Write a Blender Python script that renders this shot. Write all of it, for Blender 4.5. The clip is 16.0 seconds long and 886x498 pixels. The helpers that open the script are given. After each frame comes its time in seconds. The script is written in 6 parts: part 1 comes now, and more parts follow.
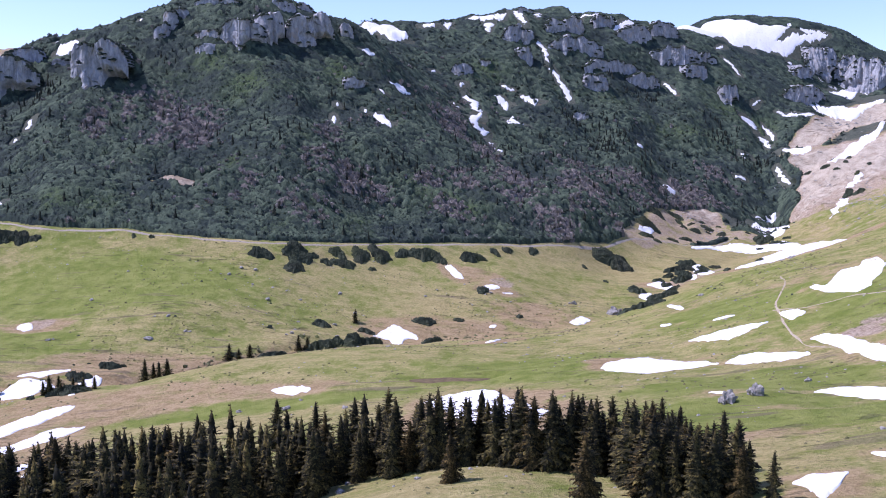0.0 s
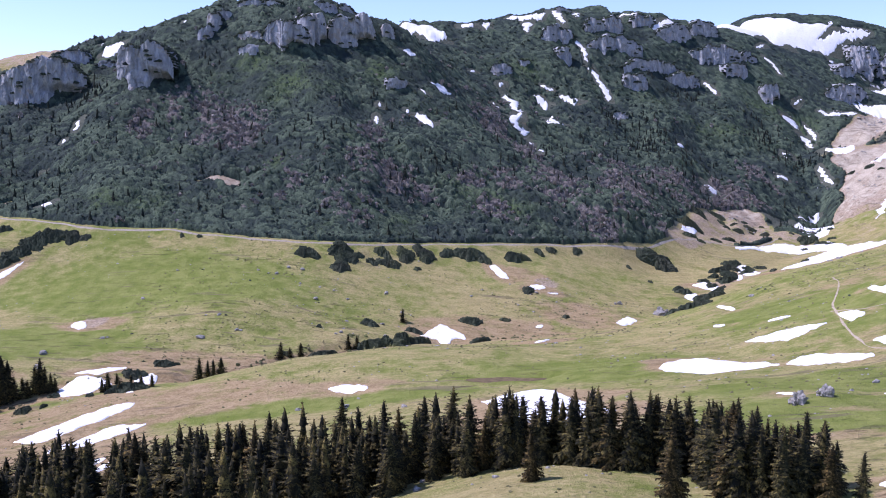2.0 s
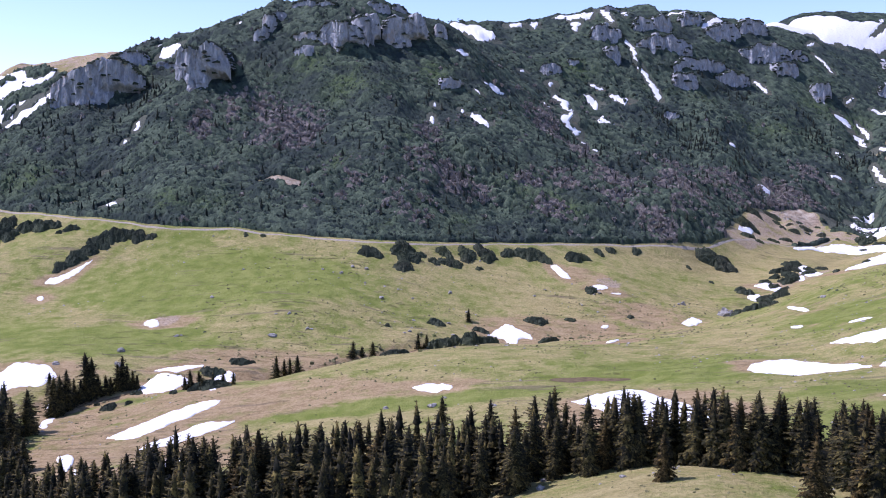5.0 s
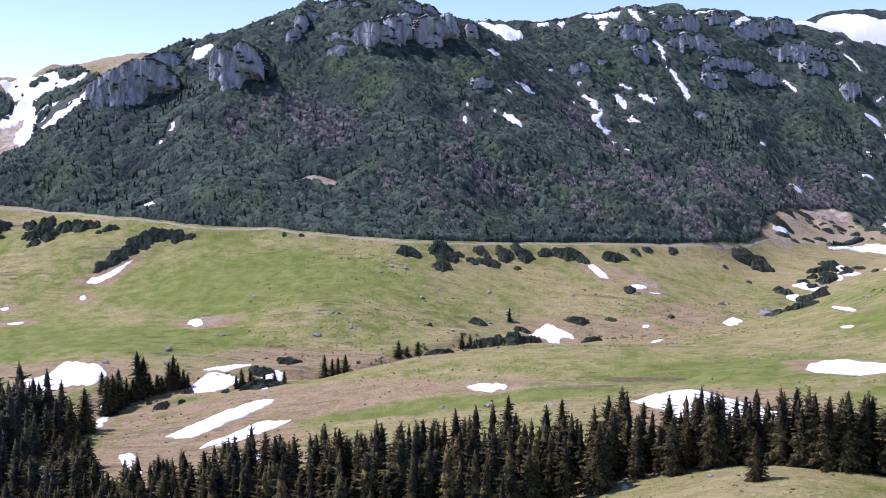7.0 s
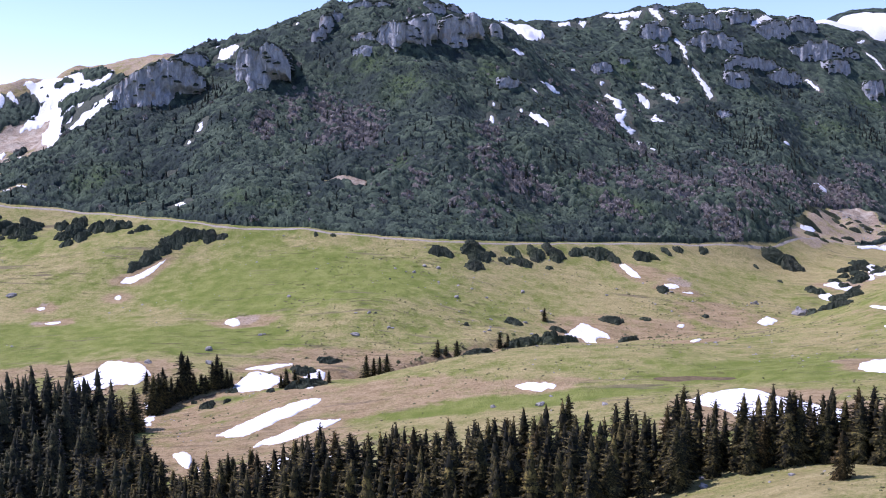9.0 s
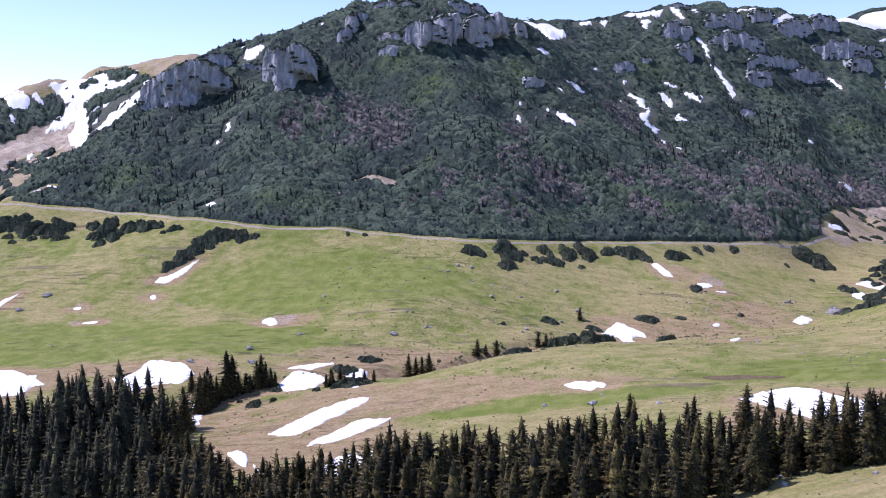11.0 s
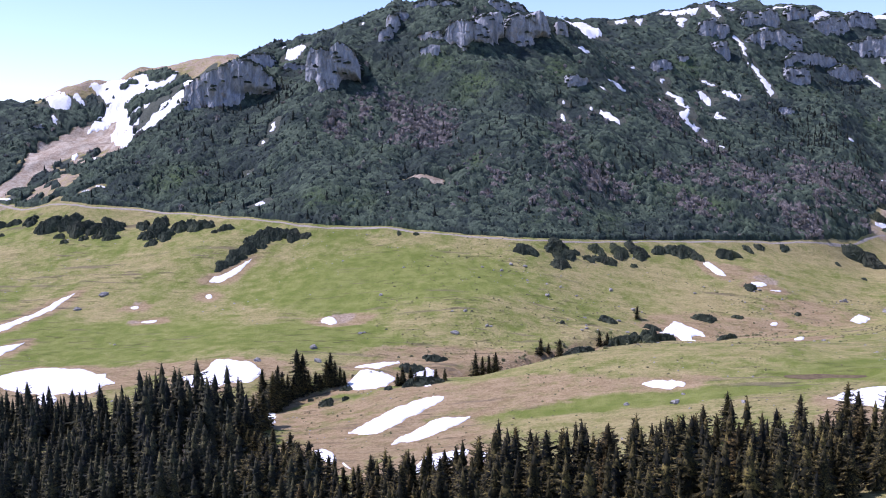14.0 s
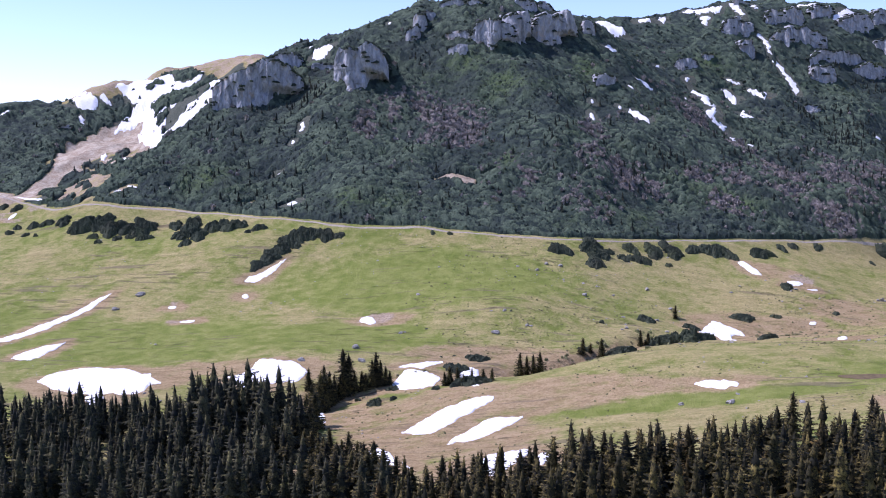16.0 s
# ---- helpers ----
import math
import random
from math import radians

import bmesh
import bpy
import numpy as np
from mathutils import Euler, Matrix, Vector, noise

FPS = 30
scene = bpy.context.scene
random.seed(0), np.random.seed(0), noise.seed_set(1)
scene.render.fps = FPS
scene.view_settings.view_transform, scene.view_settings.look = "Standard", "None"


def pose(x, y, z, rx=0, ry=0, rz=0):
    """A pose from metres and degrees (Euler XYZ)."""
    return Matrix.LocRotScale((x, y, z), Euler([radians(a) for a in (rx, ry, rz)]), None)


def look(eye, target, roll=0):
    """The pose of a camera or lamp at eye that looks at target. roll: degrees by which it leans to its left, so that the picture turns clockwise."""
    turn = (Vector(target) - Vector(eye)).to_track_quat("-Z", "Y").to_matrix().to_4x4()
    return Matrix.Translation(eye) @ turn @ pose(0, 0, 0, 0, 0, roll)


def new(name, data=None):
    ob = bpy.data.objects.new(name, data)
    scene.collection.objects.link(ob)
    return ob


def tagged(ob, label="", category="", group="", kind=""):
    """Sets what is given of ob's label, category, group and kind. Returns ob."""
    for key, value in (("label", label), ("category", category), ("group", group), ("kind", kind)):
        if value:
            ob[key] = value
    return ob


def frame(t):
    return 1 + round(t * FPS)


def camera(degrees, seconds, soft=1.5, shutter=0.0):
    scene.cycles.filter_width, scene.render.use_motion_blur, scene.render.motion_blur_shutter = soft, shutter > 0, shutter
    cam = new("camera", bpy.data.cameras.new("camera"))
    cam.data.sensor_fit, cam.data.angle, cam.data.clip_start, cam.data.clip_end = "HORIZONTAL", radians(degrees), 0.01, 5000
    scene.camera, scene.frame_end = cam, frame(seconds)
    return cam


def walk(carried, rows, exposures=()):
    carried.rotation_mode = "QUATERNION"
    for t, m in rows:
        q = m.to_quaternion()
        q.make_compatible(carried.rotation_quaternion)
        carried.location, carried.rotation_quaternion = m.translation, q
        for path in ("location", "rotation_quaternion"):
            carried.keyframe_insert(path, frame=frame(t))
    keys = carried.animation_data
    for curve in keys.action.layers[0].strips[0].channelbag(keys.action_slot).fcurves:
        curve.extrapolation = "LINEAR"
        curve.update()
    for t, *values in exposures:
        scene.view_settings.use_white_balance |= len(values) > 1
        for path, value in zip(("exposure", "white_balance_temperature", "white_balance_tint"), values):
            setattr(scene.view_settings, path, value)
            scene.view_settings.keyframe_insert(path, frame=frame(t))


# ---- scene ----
cam = camera(49.0, 16.0, soft=1.0)
METRES, EYE, TILT, LEAN, TURN = 110.0, 120.0, -6.0, 0.0, 0.0
ROWS = [
    (0.0, 0.0, 0.0, 0.0, -0.0, -0.0, -0.0),
    (0.5, -0.0189, -0.0014, -0.0009, 0.5, 0.01, -0.01),
    (1.0, -0.0388, -0.0033, -0.0013, 0.93, 0.02, -0.04),
    (1.5, -0.0621, -0.0057, -0.0017, 1.35, 0.02, -0.09),
    (2.0, -0.0873, -0.0086, -0.0018, 1.75, 0.01, -0.1),
    (2.5, -0.1142, -0.0117, -0.0015, 2.14, 0.01, -0.12),
    (3.0, -0.1418, -0.015, -0.0015, 2.47, 0.01, -0.16),
    (3.5, -0.1704, -0.0185, -0.0008, 2.78, 0.0, -0.19),
    (4.0, -0.2001, -0.0218, -0.0014, 3.05, 0.01, -0.22),
    (4.5, -0.2308, -0.0252, -0.0015, 3.32, -0.0, -0.23),
    (5.0, -0.262, -0.0289, -0.0013, 3.57, -0.02, -0.23),
    (7.5, -0.4238, -0.0459, -0.0025, 4.62, -0.04, -0.21),
    (8.0, -0.4558, -0.0497, -0.0037, 4.75, -0.04, -0.21),
    (8.5, -0.4881, -0.053, -0.0044, 4.86, -0.04, -0.18),
    (9.0, -0.5206, -0.0562, -0.0054, 4.98, -0.03, -0.14),
    (11.5, -0.6873, -0.0739, -0.009, 5.64, -0.04, -0.05),
    (12.0, -0.7215, -0.0773, -0.0095, 5.8, -0.04, -0.04),
    (12.5, -0.7556, -0.0808, -0.01, 5.95, -0.04, -0.02),
    (13.0, -0.7895, -0.0842, -0.0106, 6.1, -0.04, -0.01),
    (13.5, -0.8236, -0.0876, -0.011, 6.26, -0.05, 0.0),
    (14.0, -0.8579, -0.0918, -0.0114, 6.4, -0.06, 0.02),
    (14.5, -0.8919, -0.0955, -0.0112, 6.57, -0.08, 0.05),
    (15.0, -0.9262, -0.0991, -0.0107, 6.71, -0.09, 0.07),
    (15.5, -0.9602, -0.1028, -0.0099, 6.86, -0.1, 0.08),
    (16.0, -0.9942, -0.106, -0.0092, 6.99, -0.11, 0.1),
]
walk(cam, [(t, pose(0, 0, EYE, TILT, LEAN, TURN) @ pose(METRES * x, METRES * y, METRES * z, 90 + pitch, roll, yaw)) for t, x, y, z, yaw, pitch, roll in ROWS],
     exposures=[(0.0, 0.38, 5600, 34), (16.0, 0.38, 5600, 34)])

# ---------------------------------------------------------------- light
SUN_FROM = Vector((-0.57, 0.04, 0.82)).normalized()
world = bpy.data.worlds.new("sky")
scene.world = world
world.use_nodes = True
wn = world.node_tree.nodes
sky = wn.new("ShaderNodeTexSky")
sky.sky_type = "NISHITA"
sky.sun_disc = False
sky.sun_elevation = math.asin(SUN_FROM.z)
sky.sun_rotation = math.atan2(SUN_FROM.x, SUN_FROM.y)
sky.altitude = 1700
sky.air_density, sky.dust_density, sky.ozone_density = 1.0, 1.2, 1.4
world.node_tree.links.new(sky.outputs[0], wn["Background"].inputs[0])
wn["Background"].inputs[1].default_value = 0.15
sun = new("sun", bpy.data.lights.new("sun", "SUN"))
sun.data.energy, sun.data.angle, sun.data.color = 4.0, radians(0.53), (1.0, 0.95, 0.87)
sun.matrix_world = look(SUN_FROM * 500, (0, 0, 0))


# ---------------------------------------------------------------- materials
class Nodes:
    """A short hand for node materials."""

    def __init__(self, name, rough=0.9, spec=0.2):
        self.mat = bpy.data.materials.new(name)
        self.mat.use_nodes = True
        self.tree = self.mat.node_tree
        self.out = self.tree.nodes["Principled BSDF"]
        self.out.inputs["Roughness"].default_value = rough
        self.out.inputs["Specular IOR Level"].default_value = spec
        self.place = self.add("ShaderNodeNewGeometry").outputs["Position"]

    def add(self, kind):
        return self.tree.nodes.new(kind)

    def put(self, socket, value):
        if isinstance(value, (int, float)):
            socket.default_value = value
        elif isinstance(value, tuple):
            socket.default_value = (*value, 1.0) if len(value) == 3 and socket.type == "RGBA" else value
        else:
            self.tree.links.new(value, socket)

    def noise(self, size, detail=4.0, roughness=0.6, stretch=None):
        """Noise from about 0 to 1 with features of that many metres."""
        node = self.add("ShaderNodeTexNoise")
        node.inputs["Scale"].default_value = 1.0 / size
        node.inputs["Detail"].default_value = detail
        node.inputs["Roughness"].default_value = roughness
        source = self.place
        if stretch:
            m = self.add("ShaderNodeMapping")
            m.inputs["Scale"].default_value = stretch
            self.put(m.inputs[0], self.place)
            source = m.outputs[0]
        self.put(node.inputs["Vector"], source)
        return node.outputs["Fac"]

    def ramp(self, value, low, high):
        node = self.add("ShaderNodeMapRange")
        node.interpolation_type = "SMOOTHSTEP"
        self.put(node.inputs[0], value)
        node.inputs[1].default_value, node.inputs[2].default_value = low, high
        return node.outputs[0]

    def math(self, kind, a, b=0.0):
        node = self.add("ShaderNodeMath")
        node.operation = kind
        self.put(node.inputs[0], a)
        self.put(node.inputs[1], b)
        return node.outputs[0]

    def mix(self, fac, a, b):
        node = self.add("ShaderNodeMix")
        node.data_type = "RGBA"
        self.put(node.inputs[0], fac)
        self.put(node.inputs[6], a)
        self.put(node.inputs[7], b)
        return node.outputs[2]

    def attribute(self, name):
        node = self.add("ShaderNodeAttribute")
        node.attribute_name = name
        return node.outputs["Fac"]

    def island(self):
        return self.add("ShaderNodeNewGeometry").outputs["Random Per Island"]

    def each(self):
        return self.add("ShaderNodeObjectInfo").outputs["Random"]

    def colour(self, value):
        self.put(self.out.inputs["Base Color"], value)
        return self

    def relief(self, value, metres):
        node = self.add("ShaderNodeBump")
        node.inputs["Strength"].default_value = 1.0
        node.inputs["Distance"].default_value = metres
        self.put(node.inputs["Height"], value)
        self.put(self.out.inputs["Normal"], node.outputs[0])
        return self


def make_grass():
    """Alpine turf: fresh green, straw-coloured dry grass, matted brown where snow lay, bare soil and stony ground."""
    n = Nodes("alpine_turf", 0.95, 0.1)
    grain, fine, mid, wide = n.noise(0.45, 4, 0.75), n.noise(1.3, 5, 0.7), n.noise(8, 5, 0.65), n.noise(48, 4, 0.55)
    streak = n.noise(4.5, 5, 0.7, (0.42, 1.0, 1.0))

    def off(value, gain):
        return n.math("MULTIPLY", n.math("SUBTRACT", value, 0.5), gain)

    green = n.mix(n.ramp(mid, 0.3, 0.7), (0.152, 0.188, 0.036), (0.246, 0.262, 0.074))
    straw = n.mix(n.ramp(n.math("ADD", n.math("MULTIPLY", fine, 0.5), n.math("MULTIPLY", streak, 0.5)), 0.35, 0.65), (0.262, 0.222, 0.090), (0.43, 0.358, 0.165))
    dry = n.math("ADD", off(mid, 1.3), off(wide, 1.6))
    dry = n.math("ADD", dry, off(streak, 0.55))
    dry = n.math("ADD", dry, n.math("SUBTRACT", 0.80, n.attribute("lush")))
    turf = n.mix(n.ramp(n.math("ADD", dry, n.math("ADD", off(grain, 0.5), off(fine, 0.9))), 0.05, 0.85), green, straw)
    matted = n.mix(n.ramp(n.math("ADD", n.math("MULTIPLY", fine, 0.5), n.math("MULTIPLY", streak, 0.5)), 0.35, 0.65), (0.250, 0.178, 0.088), (0.425, 0.318, 0.178))
    worn = n.math("ADD", n.attribute("matted"), n.math("ADD", off(mid, 1.0), off(streak, 0.8)))
    turf = n.mix(n.ramp(worn, 0.42, 0.95), turf, matted)
    soil = n.mix(n.ramp(fine, 0.35, 0.65), (0.265, 0.200, 0.138), (0.47, 0.375, 0.275))
    bare = n.math("ADD", n.attribute("bare"), n.math("ADD", off(mid, 0.9), off(streak, 0.5)))
    turf = n.mix(n.ramp(bare, 0.4, 0.75), turf, soil)
    rubble = n.mix(n.ramp(n.math("ADD", n.math("MULTIPLY", fine, 0.5), n.math("MULTIPLY", mid, 0.5)), 0.36, 0.64), (0.32, 0.272, 0.200), (0.56, 0.485, 0.372))
    turf = n.mix(n.ramp(n.math("ADD", n.attribute("bare"), off(mid, 0.7)), 0.74, 0.92), turf, rubble)
    wood = n.mix(n.ramp(fine, 0.3, 0.7), (0.056, 0.067, 0.054), (0.125, 0.134, 0.100))
    turf = n.mix(n.ramp(n.attribute("wood"), 0.35, 0.65), turf, wood)
    tuft = n.ramp(n.noise(2.2, 4, 0.8, (0.6, 1.0, 1.0)), 0.58, 0.70)
    turf = n.mix(n.math("MULTIPLY", tuft, 0.5), turf, (0.10, 0.098, 0.05))
    speck = n.ramp(n.noise(0.9, 3, 0.8), 0.60, 0.70)
    turf = n.mix(n.math("MULTIPLY", speck, 0.45), turf, (0.09, 0.085, 0.045))
    trod = n.ramp(n.noise(6.5, 3, 0.6, (0.10, 1.0, 1.0)), 0.60, 0.66)
    where = n.ramp(n.noise(70, 3, 0.5), 0.42, 0.58)
    turf = n.mix(n.math("MULTIPLY", n.math("MULTIPLY", trod, where), 0.65), turf, (0.17, 0.135, 0.09))
    rill = n.ramp(n.noise(2.6, 4, 0.65, (0.16, 1.0, 1.0)), 0.60, 0.65)
    turf = n.mix(n.math("MULTIPLY", n.math("MULTIPLY", rill, where), 0.5), turf, (0.13, 0.115, 0.065))
    n.colour(turf)
    n.relief(n.math("ADD", n.math("ADD", mid, n.math("ADD", streak, n.math("MULTIPLY", n.math("MULTIPLY", rill, where), -0.8))), n.math("ADD", n.math("MULTIPLY", fine, 1.1), n.math("MULTIPLY", grain, 0.4))), 0.8)
    return n.mat


def make_snow():
    n = Nodes("old_snow", 0.65, 0.3)
    white = n.mix(n.ramp(n.noise(2.5, 5), 0.45, 0.8), (0.77, 0.775, 0.785), (0.63, 0.61, 0.58))
    n.colour(n.mix(n.math("MULTIPLY", n.ramp(n.noise(0.8, 4, 0.8), 0.62, 0.72), 0.35), white, (0.42, 0.37, 0.30)))
    n.relief(n.math("ADD", n.noise(1.6, 4), n.noise(7, 3)), 0.25)
    return n.mat


def make_rock():
    n = Nodes("limestone", 0.9, 0.15)
    streak = n.noise(3.2, 6, 0.7, (1.0, 1.0, 0.4))
    patch = n.noise(10, 5, 0.6)
    crack = n.ramp(n.noise(6.0, 5, 0.75, (1.0, 1.0, 0.45)), 0.58, 0.66)
    grey = n.mix(n.ramp(streak, 0.3, 0.7), (0.225, 0.236, 0.253), (0.42, 0.430, 0.446))
    grey = n.mix(n.ramp(patch, 0.56, 0.72), grey, (0.36, 0.31, 0.26))
    grey = n.mix(n.math("MULTIPLY", crack, 0.45), grey, (0.15, 0.145, 0.135))
    n.colour(grey)
    n.relief(n.math("ADD", n.math("MULTIPLY", streak, 1.5), n.noise(1.2, 6, 0.75)), 0.55)
    return n.mat


def make_foliage(name, dark, light, fresh, dull, grain=0.6):
    n = Nodes(name, 0.85, 0.08)
    tone = n.mix(n.math("ADD", n.math("MULTIPLY", n.island(), 0.5), n.math("MULTIPLY", n.ramp(n.noise(9, 4, 0.7), 0.3, 0.7), 0.5)), dark, light)
    tone = n.mix(n.math("MULTIPLY", n.ramp(n.noise(38, 4, 0.6), 0.52, 0.68), 0.75), tone, fresh)
    tone = n.mix(n.math("MULTIPLY", n.ramp(n.noise(24, 5, 0.7, (1.0, 1.0, 0.6)), 0.50, 0.66), 0.7), tone, dull)
    n.colour(n.mix(n.ramp(n.noise(grain, 3, 0.7), 0.3, 0.75), tone, dark))
    n.relief(n.noise(0.5, 3, 0.8), 0.25)
    return n.mat


def make_cover():
    """Closed dwarf pine: olive and dark green cushions, with grey-brown leafless shrubs among them."""
    n = Nodes("dwarf_pine_cover", 0.85, 0.08)
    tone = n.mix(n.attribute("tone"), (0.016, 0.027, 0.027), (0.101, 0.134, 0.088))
    fresh = n.math("ADD", n.attribute("fresh"), n.math("MULTIPLY", n.ramp(n.noise(26, 4, 0.65), 0.52, 0.62), 0.4))
    tone = n.mix(n.math("MULTIPLY", fresh, n.ramp(n.noise(5, 4, 0.7), 0.35, 0.6)), tone, (0.084, 0.120, 0.050))
    # Broad blue-dark patches: the shade of hollows and trees put into the colour.
    tone = n.mix(n.math("MULTIPLY", n.ramp(n.noise(52, 5, 0.65), 0.50, 0.58), 0.6), tone, (0.030, 0.040, 0.044))
    twig = n.mix(n.ramp(n.noise(3.0, 4, 0.7), 0.3, 0.7), (0.095, 0.085, 0.078), (0.220, 0.194, 0.178))
    tone = n.mix(n.attribute("twig"), tone, twig)
    # Near-black flecks: shade in the gaps between shoots, put into the colour.
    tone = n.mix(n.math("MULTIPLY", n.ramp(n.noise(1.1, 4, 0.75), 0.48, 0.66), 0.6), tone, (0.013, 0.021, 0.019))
    n.colour(tone)
    n.relief(n.noise(1.0, 4, 0.8), 0.7)
    return n.mat


def make_spruce(name, dark, light, tip):
    n = Nodes(name, 0.8, 0.08)
    tone = n.mix(n.each(), dark, light)
    tone = n.mix(n.math("MULTIPLY", n.ramp(n.noise(7, 2, 0.5, (1.0, 1.0, 0.25)), 0.40, 0.60), 0.8), tone, dark)
    tone = n.mix(n.math("MULTIPLY", n.math("POWER", n.island(), 2.0), 0.9), tone, tip)
    n.colour(n.mix(n.ramp(n.noise(0.5, 3, 0.8), 0.4, 0.65), tone, dark))
    return n.mat


def make_plain(name, a, b, size, rough=0.9, bump=0.05):
    n = Nodes(name, rough, 0.2)
    f = n.noise(size, 5, 0.65)
    n.colour(n.mix(n.ramp(f, 0.3, 0.7), a, b))
    n.relief(f, bump)
    return n.mat


GRASS, SNOW, ROCK = make_grass(), make_snow(), make_rock()
PINE_COVER = make_cover()
DWARF_PINE = make_foliage("dwarf_pine", (0.020, 0.029, 0.026), (0.068, 0.086, 0.056), (0.082, 0.104, 0.046), (0.050, 0.056, 0.054))
BARE_SHRUB = make_foliage("bare_twigs", (0.175, 0.158, 0.145), (0.41, 0.366, 0.328), (0.36, 0.318, 0.265), (0.29, 0.260, 0.236))
SPRUCE = make_spruce("spruce_needles", (0.014, 0.015, 0.012), (0.044, 0.042, 0.018), (0.250, 0.195, 0.058))
# Duller, bluer copy of SPRUCE: the side valley's shade is in its colour.
WOOD_SPRUCE = make_spruce("shaded_spruce_needles", (0.018, 0.020, 0.018), (0.054, 0.056, 0.030), (0.175, 0.155, 0.062))
FAR_SPRUCE = make_spruce("far_spruce_needles", (0.012, 0.016, 0.014), (0.034, 0.040, 0.030), (0.055, 0.060, 0.038))
RUSTY = make_spruce("rusty_needles", (0.024, 0.020, 0.010), (0.075, 0.060, 0.022), (0.26, 0.175, 0.055))
BUSH = make_foliage("bush_needles", (0.038, 0.047, 0.033), (0.110, 0.128, 0.080), (0.120, 0.135, 0.065), (0.095, 0.092, 0.065))
DIRT = make_plain("trodden_earth", (0.30, 0.245, 0.16), (0.46, 0.39, 0.28), 1.0)
TUSSOCK = make_foliage("tussock_grass", (0.10, 0.10, 0.045), (0.33, 0.29, 0.16), (0.16, 0.19, 0.06), (0.24, 0.19, 0.12))
BARK = make_plain("spruce_bark", (0.07, 0.052, 0.04), (0.15, 0.12, 0.10), 0.4)
DEAD = make_plain("dead_twigs", (0.20, 0.17, 0.15), (0.34, 0.30, 0.27), 0.5)
GRAVEL = make_plain("gravel_track", (0.26, 0.225, 0.18), (0.40, 0.35, 0.28), 1.2)
STONE = make_plain("field_stone", (0.17, 0.162, 0.148), (0.40, 0.375, 0.335), 0.7, 0.9, 0.15)
WATER = make_plain("peaty_water", (0.10, 0.072, 0.036), (0.17, 0.125, 0.062), 2.5, 0.75, 0.02)
WHITE_WATER = make_plain("white_water", (0.62, 0.66, 0.70), (0.85, 0.87, 0.88), 0.8, 0.4)


# ---------------------------------------------------------------- landform
# heights that shape the land, by landform: x, y, z
KNOLL = [(-420, 60, 30), (-200, 60, 42), (0, 40, 58), (250, 60, 80), (0, -300, 70), (-400, -300, 40), (450, -200, 110),
         (2, 175, 58), (30, 168, 58), (60, 160, 61.5), (110, 150, 68), (-30, 178, 49), (-70, 190, 42), (-115, 200, 36),
         (-160, 225, 27), (-215, 250, 20), (-300, 260, 21), (-430, 300, 21), (30, 215, 52), (-25, 240, 43)]
HILL = [(74, 241, 57), (95, 242, 57), (0, 300, 39), (-60, 300, 32), (-110, 270, 29), (-135, 342, 24.5), (-124, 328, 24), (-165, 330, 20),
        (-190, 338, 17), (-242, 322, 19), (-60, 341, 33), (58, 340, 43.5), (79, 341, 44), (105, 352, 51), (122, 321, 56), (132, 387, 56),
        (158, 391, 68), (215, 330, 85), (-110, 380, 29), (-34, 366, 36.5), (-45, 400, 35), (-85, 398, 32), (22, 372, 36), (1, 392, 37), (25, 420, 33)]
STREAM = [(-255, 350, 18), (-201, 358, 16), (-165, 390, 23), (-120, 412, 20), (-91, 447, 21), (-30, 508, 20), (30, 528, 20),
          (76, 542, 20), (120, 590, 23), (135, 615, 26), (180, 665, 33), (249, 718, 37), (222, 797, 37), (311, 803, 46), (327, 955, 46)]
EAST = [(105, 450, 41), (160, 528, 51), (219, 590, 53), (268, 640, 59), (325, 720, 74), (195, 430, 66), (343, 848, 66), (403, 997, 97),
        (450, 700, 120), (350, 500, 112), (320, 380, 105), (900, 600, 200), (600, 950, 150)]
MEADOW = [(-226, 405, 25), (-260, 440, 26), (-314, 494, 27), (-480, 420, 20), (-216, 482, 29), (-377, 529, 35), (-500, 540, 36),
          (-287, 556, 43), (8, 609, 40), (32, 599, 36), (-221, 579, 55), (-302, 585, 60), (-370, 617, 64), (-112, 591, 57), (123, 693, 38),
          (-135, 496, 37), (-76, 567, 39.5)]
ROAD = [(-480, 660, 74), (-370, 636, 71), (-279, 606, 68), (-221, 602, 66), (-137, 605, 64), (-72, 613, 57), (0, 645, 54),
        (60, 675, 52), (112, 700, 49)]
PEAK = [(-182, 659, 97), (-448, 672, 92), (-246, 622, 79), (-137, 626, 77), (-202, 770, 154), (-387, 763, 144), (-349, 790, 166),
        (-300, 813, 182), (-275, 830, 200), (-134, 845, 209), (105, 712, 67),
        (22, 725, 88), (-62, 726, 119), (-41, 668, 75), (-233, 644, 92), (-305, 679, 103), (25, 887, 126), (106, 850, 98),
        (-76, 970, 212), (3, 1017, 182), (35, 938, 145), (-120, 1000, 205), (-200, 990, 212)]
